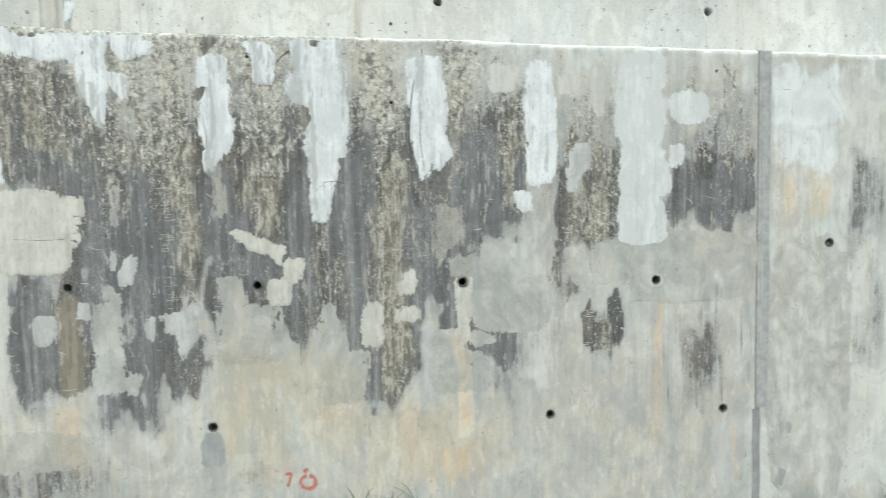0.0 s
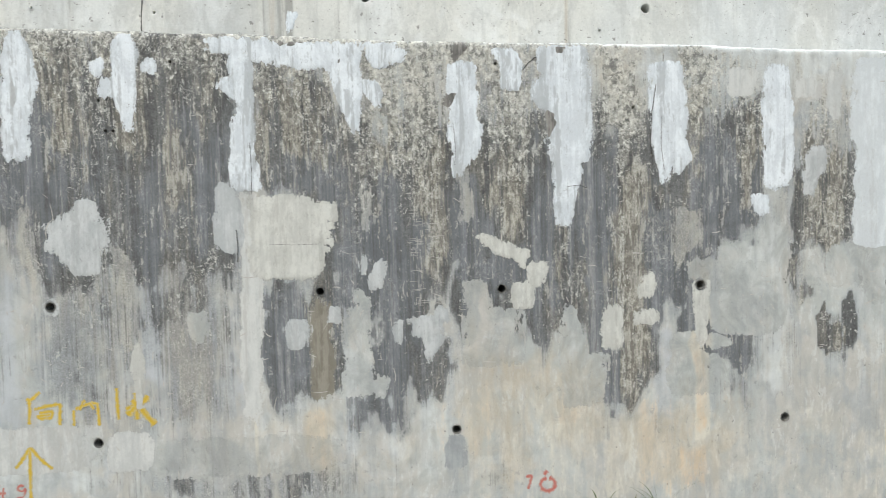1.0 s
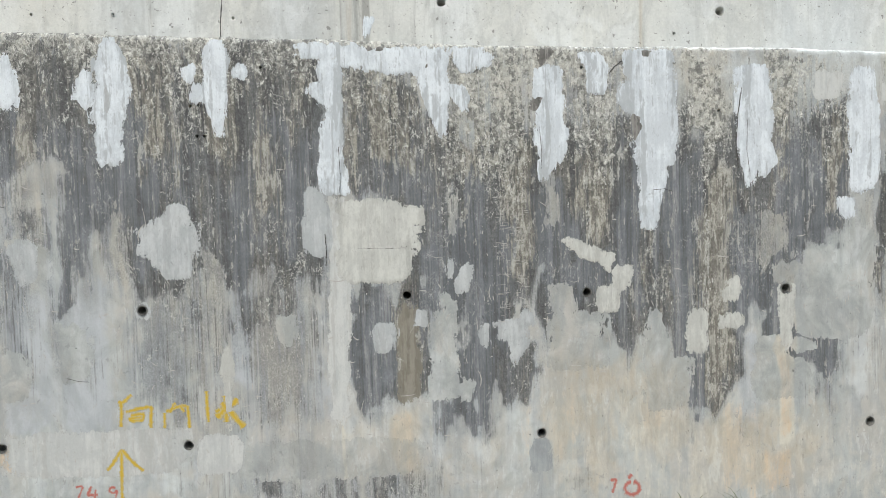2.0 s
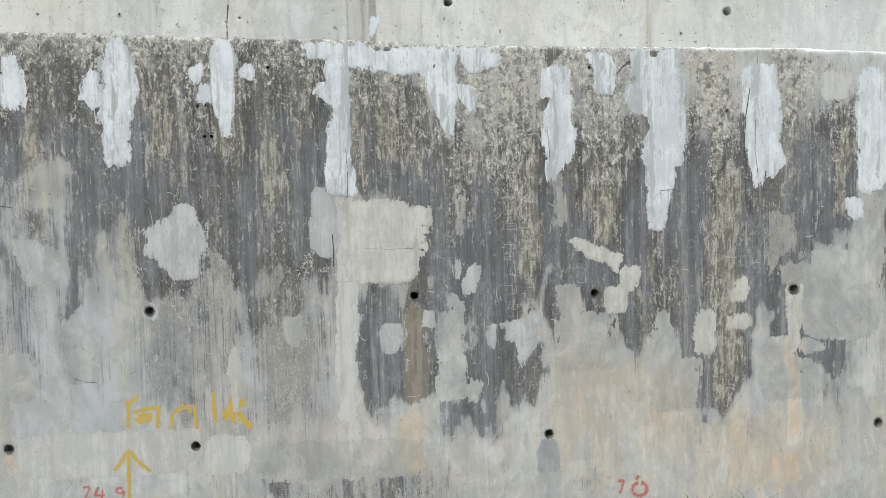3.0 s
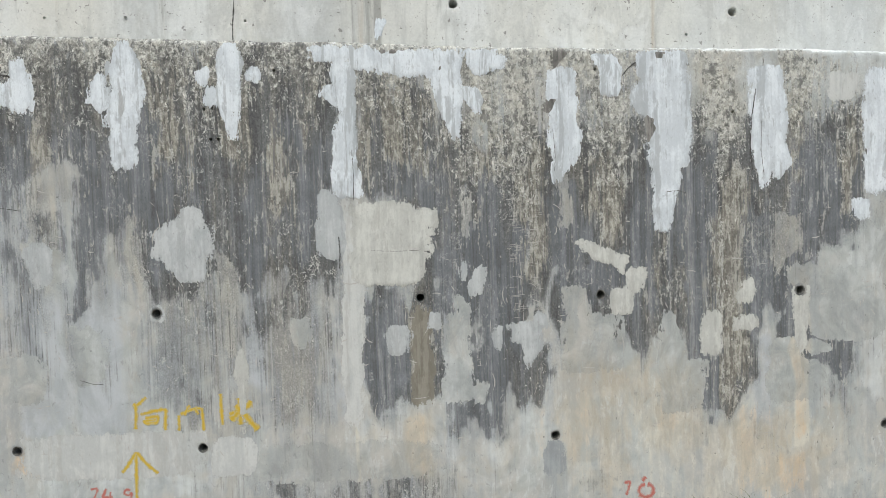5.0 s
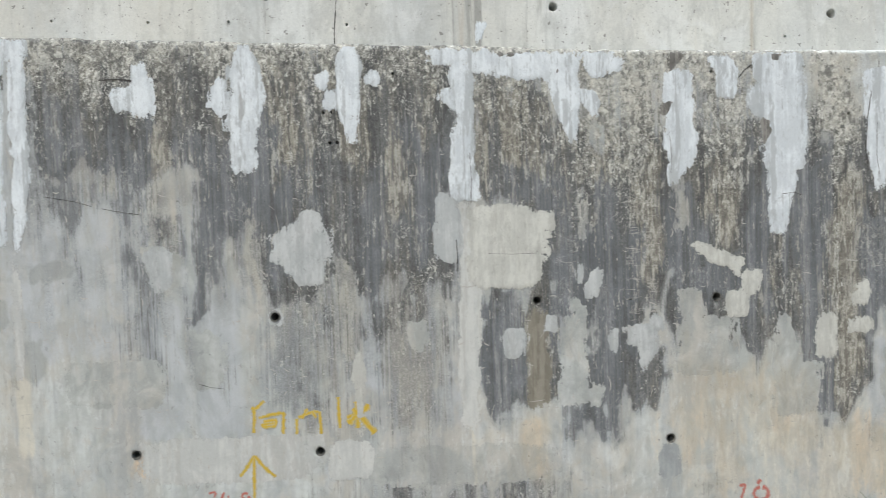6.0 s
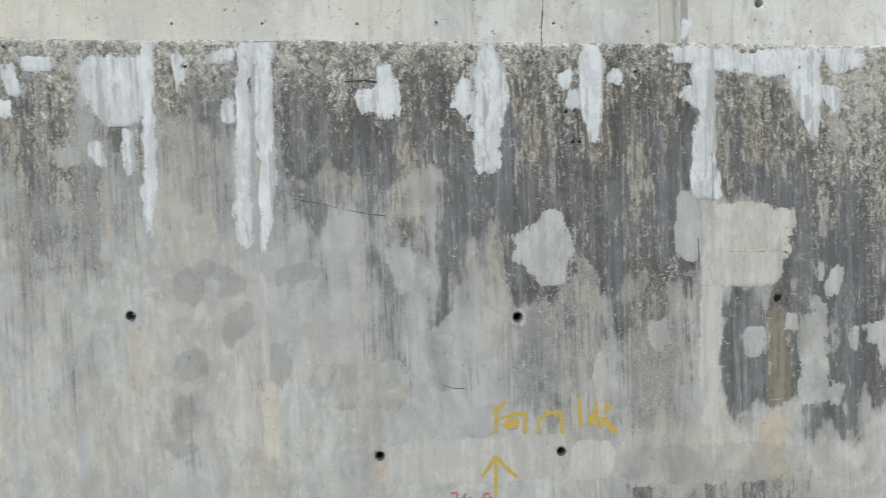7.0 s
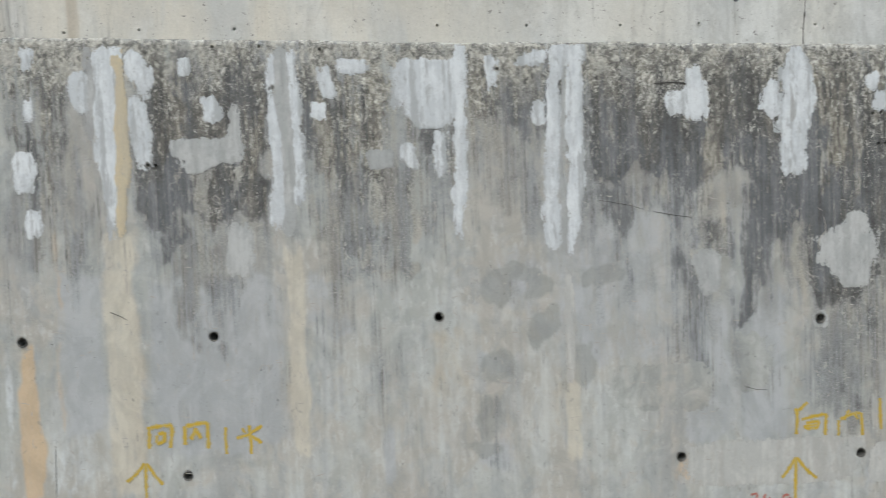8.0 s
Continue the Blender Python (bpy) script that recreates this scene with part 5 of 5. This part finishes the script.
patch("white", (-4.872, 2.361, 0.046, 0.042, 0.068, -0.007), (-4.867, 2.269, 0.068, 0.068, 0.039, 0.011))
patch("white", (-4.750, 2.417, 0.072, 0.103, 0.059, -0.013), (-4.770, 2.203, 0.058, 0.130, 0.059, -0.008), (-4.770, 1.973, 0.059, 0.118, 0.032, 0.006), (-4.765, 1.758, 0.035, 0.116, 0.019, 0.001))
patch("white", (-4.611, 2.438, 0.038, 0.050, 0.059, 0.014), (-4.579, 2.346, 0.059, 0.061, 0.026, 0.009))
patch("white", (-4.617, 2.197, 0.043, 0.077, 0.052, 0.011), (-4.601, 2.037, 0.055, 0.102, 0.036, 0.007))
patch("white", (-4.266, 2.228, 0.028, 0.041, 0.037, 0.011), (-4.255, 2.174, 0.035, 0.027))
patch("white", (-5.168, 1.941, 0.057, 0.084, 0.046, 0.000), (-5.168, 1.852, 0.045, 0.019))
patch("white", (-5.133, 1.687, 0.039, 0.057))
patch("white", (-5.130, 2.232, 0.023, 0.050))
patch("white", (-5.123, 2.472, 0.025, 0.041))
patch("white", (-4.380, 2.412, 0.029, 0.038))
patch("run", (-0.000, 0.921, 0.048, 0.134), (0.002, 0.689, 0.053, 0.129))
patch("dab", (-1.433, 2.125, 0.025, 0.071, 0.020, -0.001), (-1.441, 1.941, 0.010, 0.127))
patch("dab", (-4.830, 2.288, 0.022, 0.188, 0.019, -0.005))
patch("rust", (-4.694, 2.413, 0.030, 0.077, 0.020, 0.004), (-4.691, 2.145, 0.024, 0.211, 0.039, -0.006), (-4.708, 1.804, 0.033, 0.148, 0.022, -0.014))
patch("hollow", (0.723, 2.312, 0.052, 0.018, 0.042, -0.003), (0.714, 2.268, 0.042, 0.034, 0.012, -0.007))
patch("hollow", (1.240, 2.293, 0.040, 0.022, 0.026, 0.001))
patch("hollow", (1.195, 1.951, 0.023, 0.033, 0.020, 0.007), (1.193, 1.893, 0.023, 0.038, 0.011, -0.006))
patch("hollow", (1.309, 2.219, 0.009, 0.017))
patch("hollow", (-0.123, 2.322, 0.052, 0.015))
patch("hollow", (0.688, 2.067, 0.028, 0.017, 0.020, -0.015), (0.672, 2.038, 0.019, 0.018))
patch("hollow", (0.130, 2.247, 0.011, 0.014))


# ---- the younger wall that stands back above ----
BACK = 0.592
BOARDS = (-6.35, -5.80, -5.26, -4.72, -4.18, -3.64, -3.14, -2.54, -1.99, -1.45, -0.90, -0.35, 0.24, 1.06, 1.43, 2.10, 2.74, 3.57, 4.44, 5.2)
TIES = [(0.244, 2.748), (1.912, 2.677), (3.572, 2.627), (5.24, 2.58), (-1.42, 2.84), (-3.09, 2.90)]
PINS = [(-5.252, 2.768), (-4.831, 2.77), (-4.295, 2.755), (-3.144, 2.738), (-2.633, 2.721), (-2.094, 2.703), (-0.962, 2.669), (-1.64, 2.698), (1.63, 2.55)]


def back_shape(x, z):
    y = 0.0015 * value_noise(x, z, 0.5, 0.4, 31) + 0.0006 * value_noise(x, z, 0.05, 0.05, 32)
    for k, b in enumerate(BOARDS):
        y = y - 0.004 * np.clip(1 - np.abs(x - b) / 0.012, 0, 1) + 0.0015 * (k % 3 - 1) * ((x > b) & (x < b + 0.55))
    return y, z


def back_layers(x, z):
    soot, tan = np.zeros_like(x), np.zeros_like(x)
    for k, b in enumerate(BOARDS):
        near = np.clip(1.6 - np.abs(x - b + 0.004 * value_noise(z, x * 0, 0.1, 1, k)) / 0.010, 0, 1)
        soot = np.maximum(soot, near * (0.16 + 0.24 * (k * 7 % 5) / 4) * (0.7 + 0.5 * value_noise(z, x * 0, 0.15, 1, k + 70)))
        tan = np.maximum(tan, (0.15 + 0.35 * (k * 3 % 4) / 3) * np.clip(1 - np.abs(x - b - 0.02) / 0.05, 0, 1))
    for tx, tz in TIES:
        soot = np.maximum(soot, 0.38 * np.clip(1 - np.abs(x - tx) / 0.035, 0, 1) * (z < tz))
    for bx, w, a in ((-0.345, 0.018, 1.2), (-0.26, 0.02, 1.0), (-0.20, 0.03, 1.2), (-0.30, 0.12, 0.65), (0.10, 0.16, 0.4), (1.45, 0.025, 0.5), (-5.0, 0.08, 0.7), (-4.95, 0.03, 0.6), (-5.7, 0.25, 0.9)):
        soot = np.maximum(soot, a * np.clip(1.3 - np.abs(x - bx) / w, 0, 1) * 0.8)
    for bx, w, a in ((-0.29, 0.05, 0.6), (1.43, 0.02, 0.8), (-5.2, 0.05, 0.9), (-4.1, 0.12, 0.5), (-2.0, 0.1, 0.4), (2.15, 0.06, 0.4)):
        tan = np.maximum(tan, a * np.clip(1.3 - np.abs(x - bx) / w, 0, 1))
    soot = np.maximum(soot, 0.5 * np.clip(1 - (z - top_of_wall(x)) / 0.16, 0, 1) * (0.5 + 0.5 * value_noise(x, z * 0, 0.3, 1, 41)))
    return (("soot", soot), ("tan", tan), ("cream", np.clip((-1.4 - x) / 2.6, 0, 1)))


wall_back = holed_sheet("wall_back", -7.5, 7.5, 2.00, 3.20, BACK, [(x, z, 0.026) for x, z in TIES] + [(x, z, 0.0085) for x, z in PINS], CLEAN, back_shape, back_layers)
tagged(wall_back, "pale board-marked concrete wall standing back above the ledge", "wall", kind="structure")
patch("white", (-0.19, 2.62, 0.030, 0.05, 0.016, -0.008), depth=BACK)
part("upper_body", slab(-7.5, 7.5, BACK + 0.0, BACK + 0.35, 3.2, 4.6), CLEAN, wall_back)
part("rear_body", slab(-7.5, 7.5, BACK + 0.30, BACK + 0.62, -0.7, 3.2), CLEAN, wall_back)
for x0, x1, name in ((-30, -7.5, "wall_far_west"), (7.5, 30, "wall_far_east")):
    far = finish(name, slab(x0, x1, 0.0, 0.9, -1.2, 2.3), STAINED, False)
    tagged(far, "continuing length of stained concrete retaining wall", "wall", kind="structure")
    part("upper_body", slab(x0, x1, BACK, BACK + 0.35, 2.3, 4.6), CLEAN, far)

# ---- the bank that the walls hold back ----
bank = bmesh.new()
rows = [[bank.verts.new((x, y, 4.45 + 0.18 * (y - BACK) + 0.05 * math.sin(x * 1.3 + y))) for x in range(-30, 31, 2)] for y in (BACK + 0.34, 1.6, 3, 6, 12, 30)]
for p, q in zip(rows, rows[1:]):
    for k in range(len(p) - 1):
        bank.faces.new((p[k], p[k + 1], q[k + 1], q[k]))
tagged(finish("bank", bank, EARTH), "bare earth bank behind the upper wall", "ground", kind="structure")

# ---- ground ----
gx, gy = np.meshgrid(np.array([-300, -60, -20, -12, *np.arange(-8, 8.01, 0.25), 12, 20, 60, 300]), np.array([-300, -60, -20, -10, -6, *np.arange(-4, 0.13, 0.125)]))
gz = ground_height(gx) + 0.02 * value_noise(gx, gy, 0.4, 0.4, 51) + 0.008 * value_noise(gx, gy, 0.13, 0.13, 52) + 0.05 * np.clip(1 + gy / 0.3, 0, 1)
nx = gx.shape[1]
j, i = np.meshgrid(np.arange(gx.shape[0] - 1), np.arange(nx - 1), indexing="ij")
b = (j * nx + i).ravel()
ground = from_arrays("ground", np.stack([gx, gy, gz], -1).reshape(-1, 3).tolist(), np.stack([b, b + 1, b + nx + 1, b + nx], -1).tolist(), EARTH)
tagged(ground, "bare brown earth at the foot of the wall", "ground", kind="structure")


# ---- paint on the wall ----
def painted(name, material, width, label, *lines):
    """Brushed or sprayed strokes of one character: uneven ribbons that lie on the wall."""
    bm = bmesh.new()
    made[0] += 1
    for c, line in enumerate(lines):
        pts = [Vector((x, 0, z)) for x, z in line]
        dense = []
        for a, q in zip(pts, pts[1:]):
            n = max(2, int((q - a).length / 0.006))
            dense += [a.lerp(q, k / n) for k in range(n)]
        dense.append(pts[-1])
        smooth = [sum(dense[max(0, k - 2):k + 3], Vector()) / len(dense[max(0, k - 2):k + 3]) for k in range(len(dense))]
        rows = []
        for k, v in enumerate(smooth):
            way = (smooth[min(k + 1, len(smooth) - 1)] - smooth[max(k - 1, 0)]).normalized()
            side = Vector((way.z, 0, -way.x))
            r = [1.45 * width * (1 + 0.25 * rng.uniform(-1, 1)) * (0.75 if k in (0, len(smooth) - 1) else 1) for _ in (0, 1)]
            y = -0.0012 - 0.0001 * c
            rows.append([bm.verts.new((v.x - side.x * r[0], y + 0.0003, v.z - side.z * r[0])), bm.verts.new((v.x, y, v.z)), bm.verts.new((v.x + side.x * r[1], y + 0.0003, v.z + side.z * r[1]))])
        for a, q in zip(rows, rows[1:]):
            for k in (0, 1):
                bm.faces.new((a[k], q[k], q[k + 1], a[k + 1]))
    bmesh.ops.recalc_face_normals(bm, faces=bm.faces)
    ob = part(name, bm, material, wall_front, label)
    core = np.tile((0.0, 1.0, 0.0), len(ob.data.vertices) // 3)
    ob.data.attributes.new("inside", "FLOAT", "POINT").data.foreach_set("value", core.astype(np.float32))


painted("painted_character", YELLOW, 0.0110, "yellow sprayed character 向, thick at its corner", [(-1.381, 0.651), (-1.433, 0.603), (-1.456, 0.617)], [(-1.437, 0.616), (-1.439, 0.544), (-1.444, 0.479)], [(-1.423, 0.559), (-1.347, 0.575), (-1.290, 0.582), (-1.298, 0.469)], [(-1.400, 0.538), (-1.330, 0.549), (-1.332, 0.516), (-1.398, 0.514), (-1.400, 0.538)], [(-1.398, 0.525), (-1.334, 0.532)])
painted("painted_character", YELLOW, 0.0100, "yellow sprayed character 内, thin and faded", [(-1.229, 0.463), (-1.227, 0.554)], [(-1.225, 0.551), (-1.166, 0.575), (-1.113, 0.581), (-1.106, 0.459)], [(-1.205, 0.542), (-1.184, 0.581), (-1.168, 0.602)], [(-1.153, 0.587), (-1.126, 0.544)])
painted("painted_numeral", YELLOW, 0.0110, "yellow sprayed numeral 1", [(-1.017, 0.656), (-1.016, 0.574), (-1.013, 0.485)])
painted("painted_character", YELLOW, 0.0185, "yellow sprayed character 米 with heavy crossing", [(-0.923, 0.630), (-0.922, 0.554), (-0.923, 0.482)], [(-0.982, 0.538), (-0.920, 0.567), (-0.858, 0.593)], [(-0.949, 0.593), (-0.926, 0.564)], [(-0.889, 0.569), (-0.863, 0.612)], [(-0.926, 0.554), (-0.976, 0.509)], [(-0.914, 0.557), (-0.877, 0.505), (-0.836, 0.453)])
painted("painted_arrow", YELLOW, 0.0110, "yellow sprayed arrow pointing up", [(-1.446, 0.378), (-1.451, 0.246), (-1.455, 0.096), (-1.461, 0.009)], [(-1.446, 0.372), (-1.484, 0.311), (-1.524, 0.262)], [(-1.446, 0.372), (-1.398, 0.307), (-1.337, 0.254)])
painted("painted_character", YELLOW, 0.0135, "yellow sprayed character 向, small and square", [(-4.647, 0.681), (-4.649, 0.611), (-4.654, 0.558)], [(-4.648, 0.668), (-4.577, 0.676), (-4.536, 0.676), (-4.550, 0.557)], [(-4.612, 0.636), (-4.571, 0.640), (-4.578, 0.593), (-4.615, 0.589), (-4.612, 0.636)])
painted("painted_character", YELLOW, 0.0135, "yellow sprayed character 内, smeared at its top", [(-4.475, 0.675), (-4.476, 0.622), (-4.477, 0.569)], [(-4.475, 0.667), (-4.410, 0.679), (-4.363, 0.679), (-4.363, 0.546)], [(-4.416, 0.665), (-4.431, 0.629), (-4.455, 0.598)], [(-4.421, 0.646), (-4.392, 0.599)])
painted("painted_numeral", YELLOW, 0.0090, "faint yellow sprayed numeral 1", [(-4.273, 0.660), (-4.279, 0.594), (-4.276, 0.514)])
painted("painted_character", YELLOW, 0.0110, "yellow sprayed character 米 with crossed arms", [(-4.161, 0.664), (-4.154, 0.588), (-4.157, 0.508)], [(-4.232, 0.597), (-4.172, 0.608), (-4.091, 0.657)], [(-4.199, 0.651), (-4.175, 0.615)], [(-4.162, 0.611), (-4.126, 0.587), (-4.096, 0.564)])
painted("painted_arrow", YELLOW, 0.0110, "yellow sprayed arrow with a short shaft", [(-4.674, 0.498), (-4.678, 0.403), (-4.682, 0.270)], [(-4.674, 0.498), (-4.724, 0.440), (-4.777, 0.401)], [(-4.674, 0.498), (-4.637, 0.440), (-4.592, 0.376)])
painted("painted_numeral", RED, 0.0100, "faded red painted numeral 7", [(1.021, 0.100), (1.062, 0.106), (1.050, 0.072), (1.036, 0.028)])
painted("painted_numeral", RED, 0.0130, "red painted numeral 6 with a broad round bowl", [(1.146, 0.132), (1.119, 0.100)], [(1.143, 0.091), (1.163, 0.085), (1.177, 0.071), (1.182, 0.053), (1.177, 0.035), (1.162, 0.022), (1.142, 0.018), (1.123, 0.024), (1.108, 0.038), (1.103, 0.056), (1.109, 0.074), (1.124, 0.087), (1.143, 0.091)])
painted("painted_numeral", RED, 0.0080, "faint red painted numeral 7", [(-1.685, 0.188), (-1.643, 0.195), (-1.657, 0.158), (-1.674, 0.121)])
painted("painted_numeral", RED, 0.0080, "faint red painted numeral 4", [(-1.598, 0.196), (-1.627, 0.144), (-1.567, 0.148)], [(-1.581, 0.180), (-1.590, 0.111)])
painted("painted_numeral", RED, 0.0080, "faint red painted numeral 9", [(-1.479, 0.172), (-1.505, 0.186), (-1.518, 0.163), (-1.492, 0.147), (-1.477, 0.172), (-1.487, 0.122), (-1.536, 0.114)])


# ---- cracks, scratches and scraps on the wall ----
def crack(parent, y, width, *line):
    bm = bmesh.new()
    pts, rows = [Vector((x, y, z)) for x, z in line], []
    dense = [a.lerp(q, k / 14) for a, q in zip(pts, pts[1:]) for k in range(14)] + [pts[-1]]
    for k, v in enumerate(dense):
        d = (dense[min(k + 1, len(dense) - 1)] - dense[max(k - 1, 0)]).normalized()
        s = Vector((d.z, 0, -d.x))
        v = v + s * rng.uniform(-1, 1) * width * 0.3
        w = width * rng.uniform(0.3, 1.0)
        rows.append([bm.verts.new(v - s * w), bm.verts.new(v + s * w)])
    for a, q in zip(rows, rows[1:]):
        bm.faces.new((a[0], q[0], q[1], a[1]))
    bmesh.ops.recalc_face_normals(bm, faces=bm.faces)
    part("crack", bm, CRACK, parent, "thin dark open crack")


crack(wall_front, -0.0012, 0.0014, (-2.40, 1.693), (-2.26, 1.665), (-2.18, 1.64))
crack(wall_front, -0.0012, 0.0019, (-2.13, 1.627), (-2.04, 1.607), (-1.95, 1.592))
crack(wall_front, -0.0012, 0.0018, (-1.70, 0.742), (-1.64, 0.722), (-1.585, 0.717))
crack(wall_front, -0.0022, 0.0025, (-4.80, 1.244), (-4.75, 1.222), (-4.722, 1.202))
crack(wall_front, -0.0012, 0.002, (-5.105, 0.598), (-5.112, 0.45), (-5.118, 0.30))
crack(wall_front, -0.0012, 0.006, (-2.115, 2.249), (-2.02, 2.252), (-1.925, 2.237))
crack(wall_front, -0.0012, 0.004, (1.05, 2.19), (1.075, 2.222), (1.11, 2.250), (1.17, 2.275))
crack(wall_front, -0.0028, 0.0011, (-0.24, 1.345), (-0.12, 1.338), (0.0, 1.34))
crack(wall_back, BACK - 0.0025, 0.005, (-1.035, 2.36), (-1.035, 2.62), (-1.02, 2.80), (-1.03, 3.15))
crack(wall_front, -0.0072, 0.003, (-0.40, 1.42), (-0.395, 1.33), (-0.40, 1.26))
crack(wall_front, -0.0048, 0.003, (1.735, 2.11), (1.715, 1.98), (1.705, 1.82), (1.715, 1.70))
crack(wall_front, -0.0048, 0.0015, (1.765, 1.95), (1.76, 1.80), (1.775, 1.68))
crack(wall_front, -0.0048, 0.002, (1.27, 1.60), (1.33, 1.605), (1.37, 1.59))
crack(wall_front, -0.0048, 0.0015, (0.69, 1.93), (0.70, 1.80), (0.695, 1.72))
crack(wall_front, -0.0048, 0.002, (-0.32, 1.85), (-0.315, 1.72), (-0.32, 1.60))


def scratches():
    """Short pale scrape marks, thickest over the dark middle of the wall."""
    points, faces = [], []
    for _ in range(900):
        x = rng.uniform(-5.6, 4.6)
        z = 0.1 + 2.1 * rng.beta(2.2, 2.4)
        length = rng.uniform(0.015, 0.05) * (2.2 if rng.random() < 0.08 else 1)
        kind = rng.random()
        a = rng.normal(1.57, 0.12) if kind < 0.5 else rng.normal(0.0, 0.15) if kind < 0.75 else rng.uniform(0, 3.14)
        w = rng.uniform(0.0008, 0.0030)
        d, s = np.array((math.cos(a), math.sin(a))), np.array((-math.sin(a), math.cos(a)))
        bow = rng.normal(0, 0.10) * length
        start = len(points)
        for k in range(5):
            u = k / 4 - 0.5
            c = np.array((x, z)) + d * u * length + s * bow * (1 - 4 * u * u)
            r = w * (1 - 3.4 * u * u) + 0.0002
            for e in (-1, 1):
                q = c + s * r * e
                points.append((q[0], -0.0007 - 0.0004 * (k % 2), q[1]))
        faces += [(start + 2 * k, start + 2 * k + 2, start + 2 * k + 3, start + 2 * k + 1) for k in range(4)]
    for column in range(2):
        for row in range(9):
            for _ in range(7):
                x, z = 0.50 + 0.085 * column + rng.uniform(-0.03, 0.03), 1.58 - 0.078 * row + rng.uniform(-0.028, 0.028)
                flat, length, start = rng.random() < 0.55, rng.uniform(0.02, 0.05), len(points)
                ax, az = (length / 2, 0.0009) if flat else (0.0009, length / 2)
                points += [(x - ax, -0.0009, z - az), (x + ax, -0.0009, z - az + 0.002), (x + ax, -0.0009, z + az + 0.002), (x - ax, -0.0009, z + az)]
                faces.append((start, start + 1, start + 2, start + 3))
    ob = from_arrays("scratches", points, faces, SCRATCH)
    ob.parent = wall_front
    tagged(ob, "pale scrape marks scattered over the wall", kind="stuff")


scratches()


# ---- weeds at the wall's foot ----
def grass_tuft(x, y, reach, blades, lean, seed):
    r = np.random.default_rng(seed)
    root = new("grass_tuft")
    root.location = (x, y, float(ground_height(np.array(x))) + 0.05)
    tagged(root, "thin green grass tuft at the foot of the wall", "grass", group="weeds along the wall")
    for _ in range(blades):
        bm = bmesh.new()
        a, h = r.uniform(0, 2 * math.pi), reach * r.uniform(0.6, 1.05)
        out = np.array((math.cos(a) * lean, math.sin(a) * lean * 0.3 - 0.05)) * r.uniform(0.5, 1.2)
        w, rows = r.uniform(0.002, 0.004), []
        o = r.normal(0, 0.012, 2)
        for k in range(8):
            u = k / 7
            c = Vector((o[0] + out[0] * h * u * u, o[1] + out[1] * h * u * u, h * (u - 0.25 * lean * u ** 3)))
            q = w * (1 - u) ** 0.7 + 0.0003
            s = Vector((-math.sin(a), math.cos(a) * 0.4, 0)) * q
            s.x += q * 0.6
            rows.append([bm.verts.new(c - s), bm.verts.new(c + Vector((0, q * 0.5, 0))), bm.verts.new(c + s)])
        for p, n in zip(rows, rows[1:]):
            for k in (0, 1):
                bm.faces.new((p[k], p[k + 1], n[k + 1], n[k]))
        part("blade", bm, LEAF, root)


for k, (x, reach, blades, lean) in enumerate(((1.41, 0.28, 7, 0.8), (1.57, 0.25, 6, 0.6), (1.72, 0.30, 8, 0.8), (3.18, 0.30, 3, 0.9), (4.31, 0.29, 12, 1.0))):
    grass_tuft(x, -0.06, reach, blades, lean, k + 5)
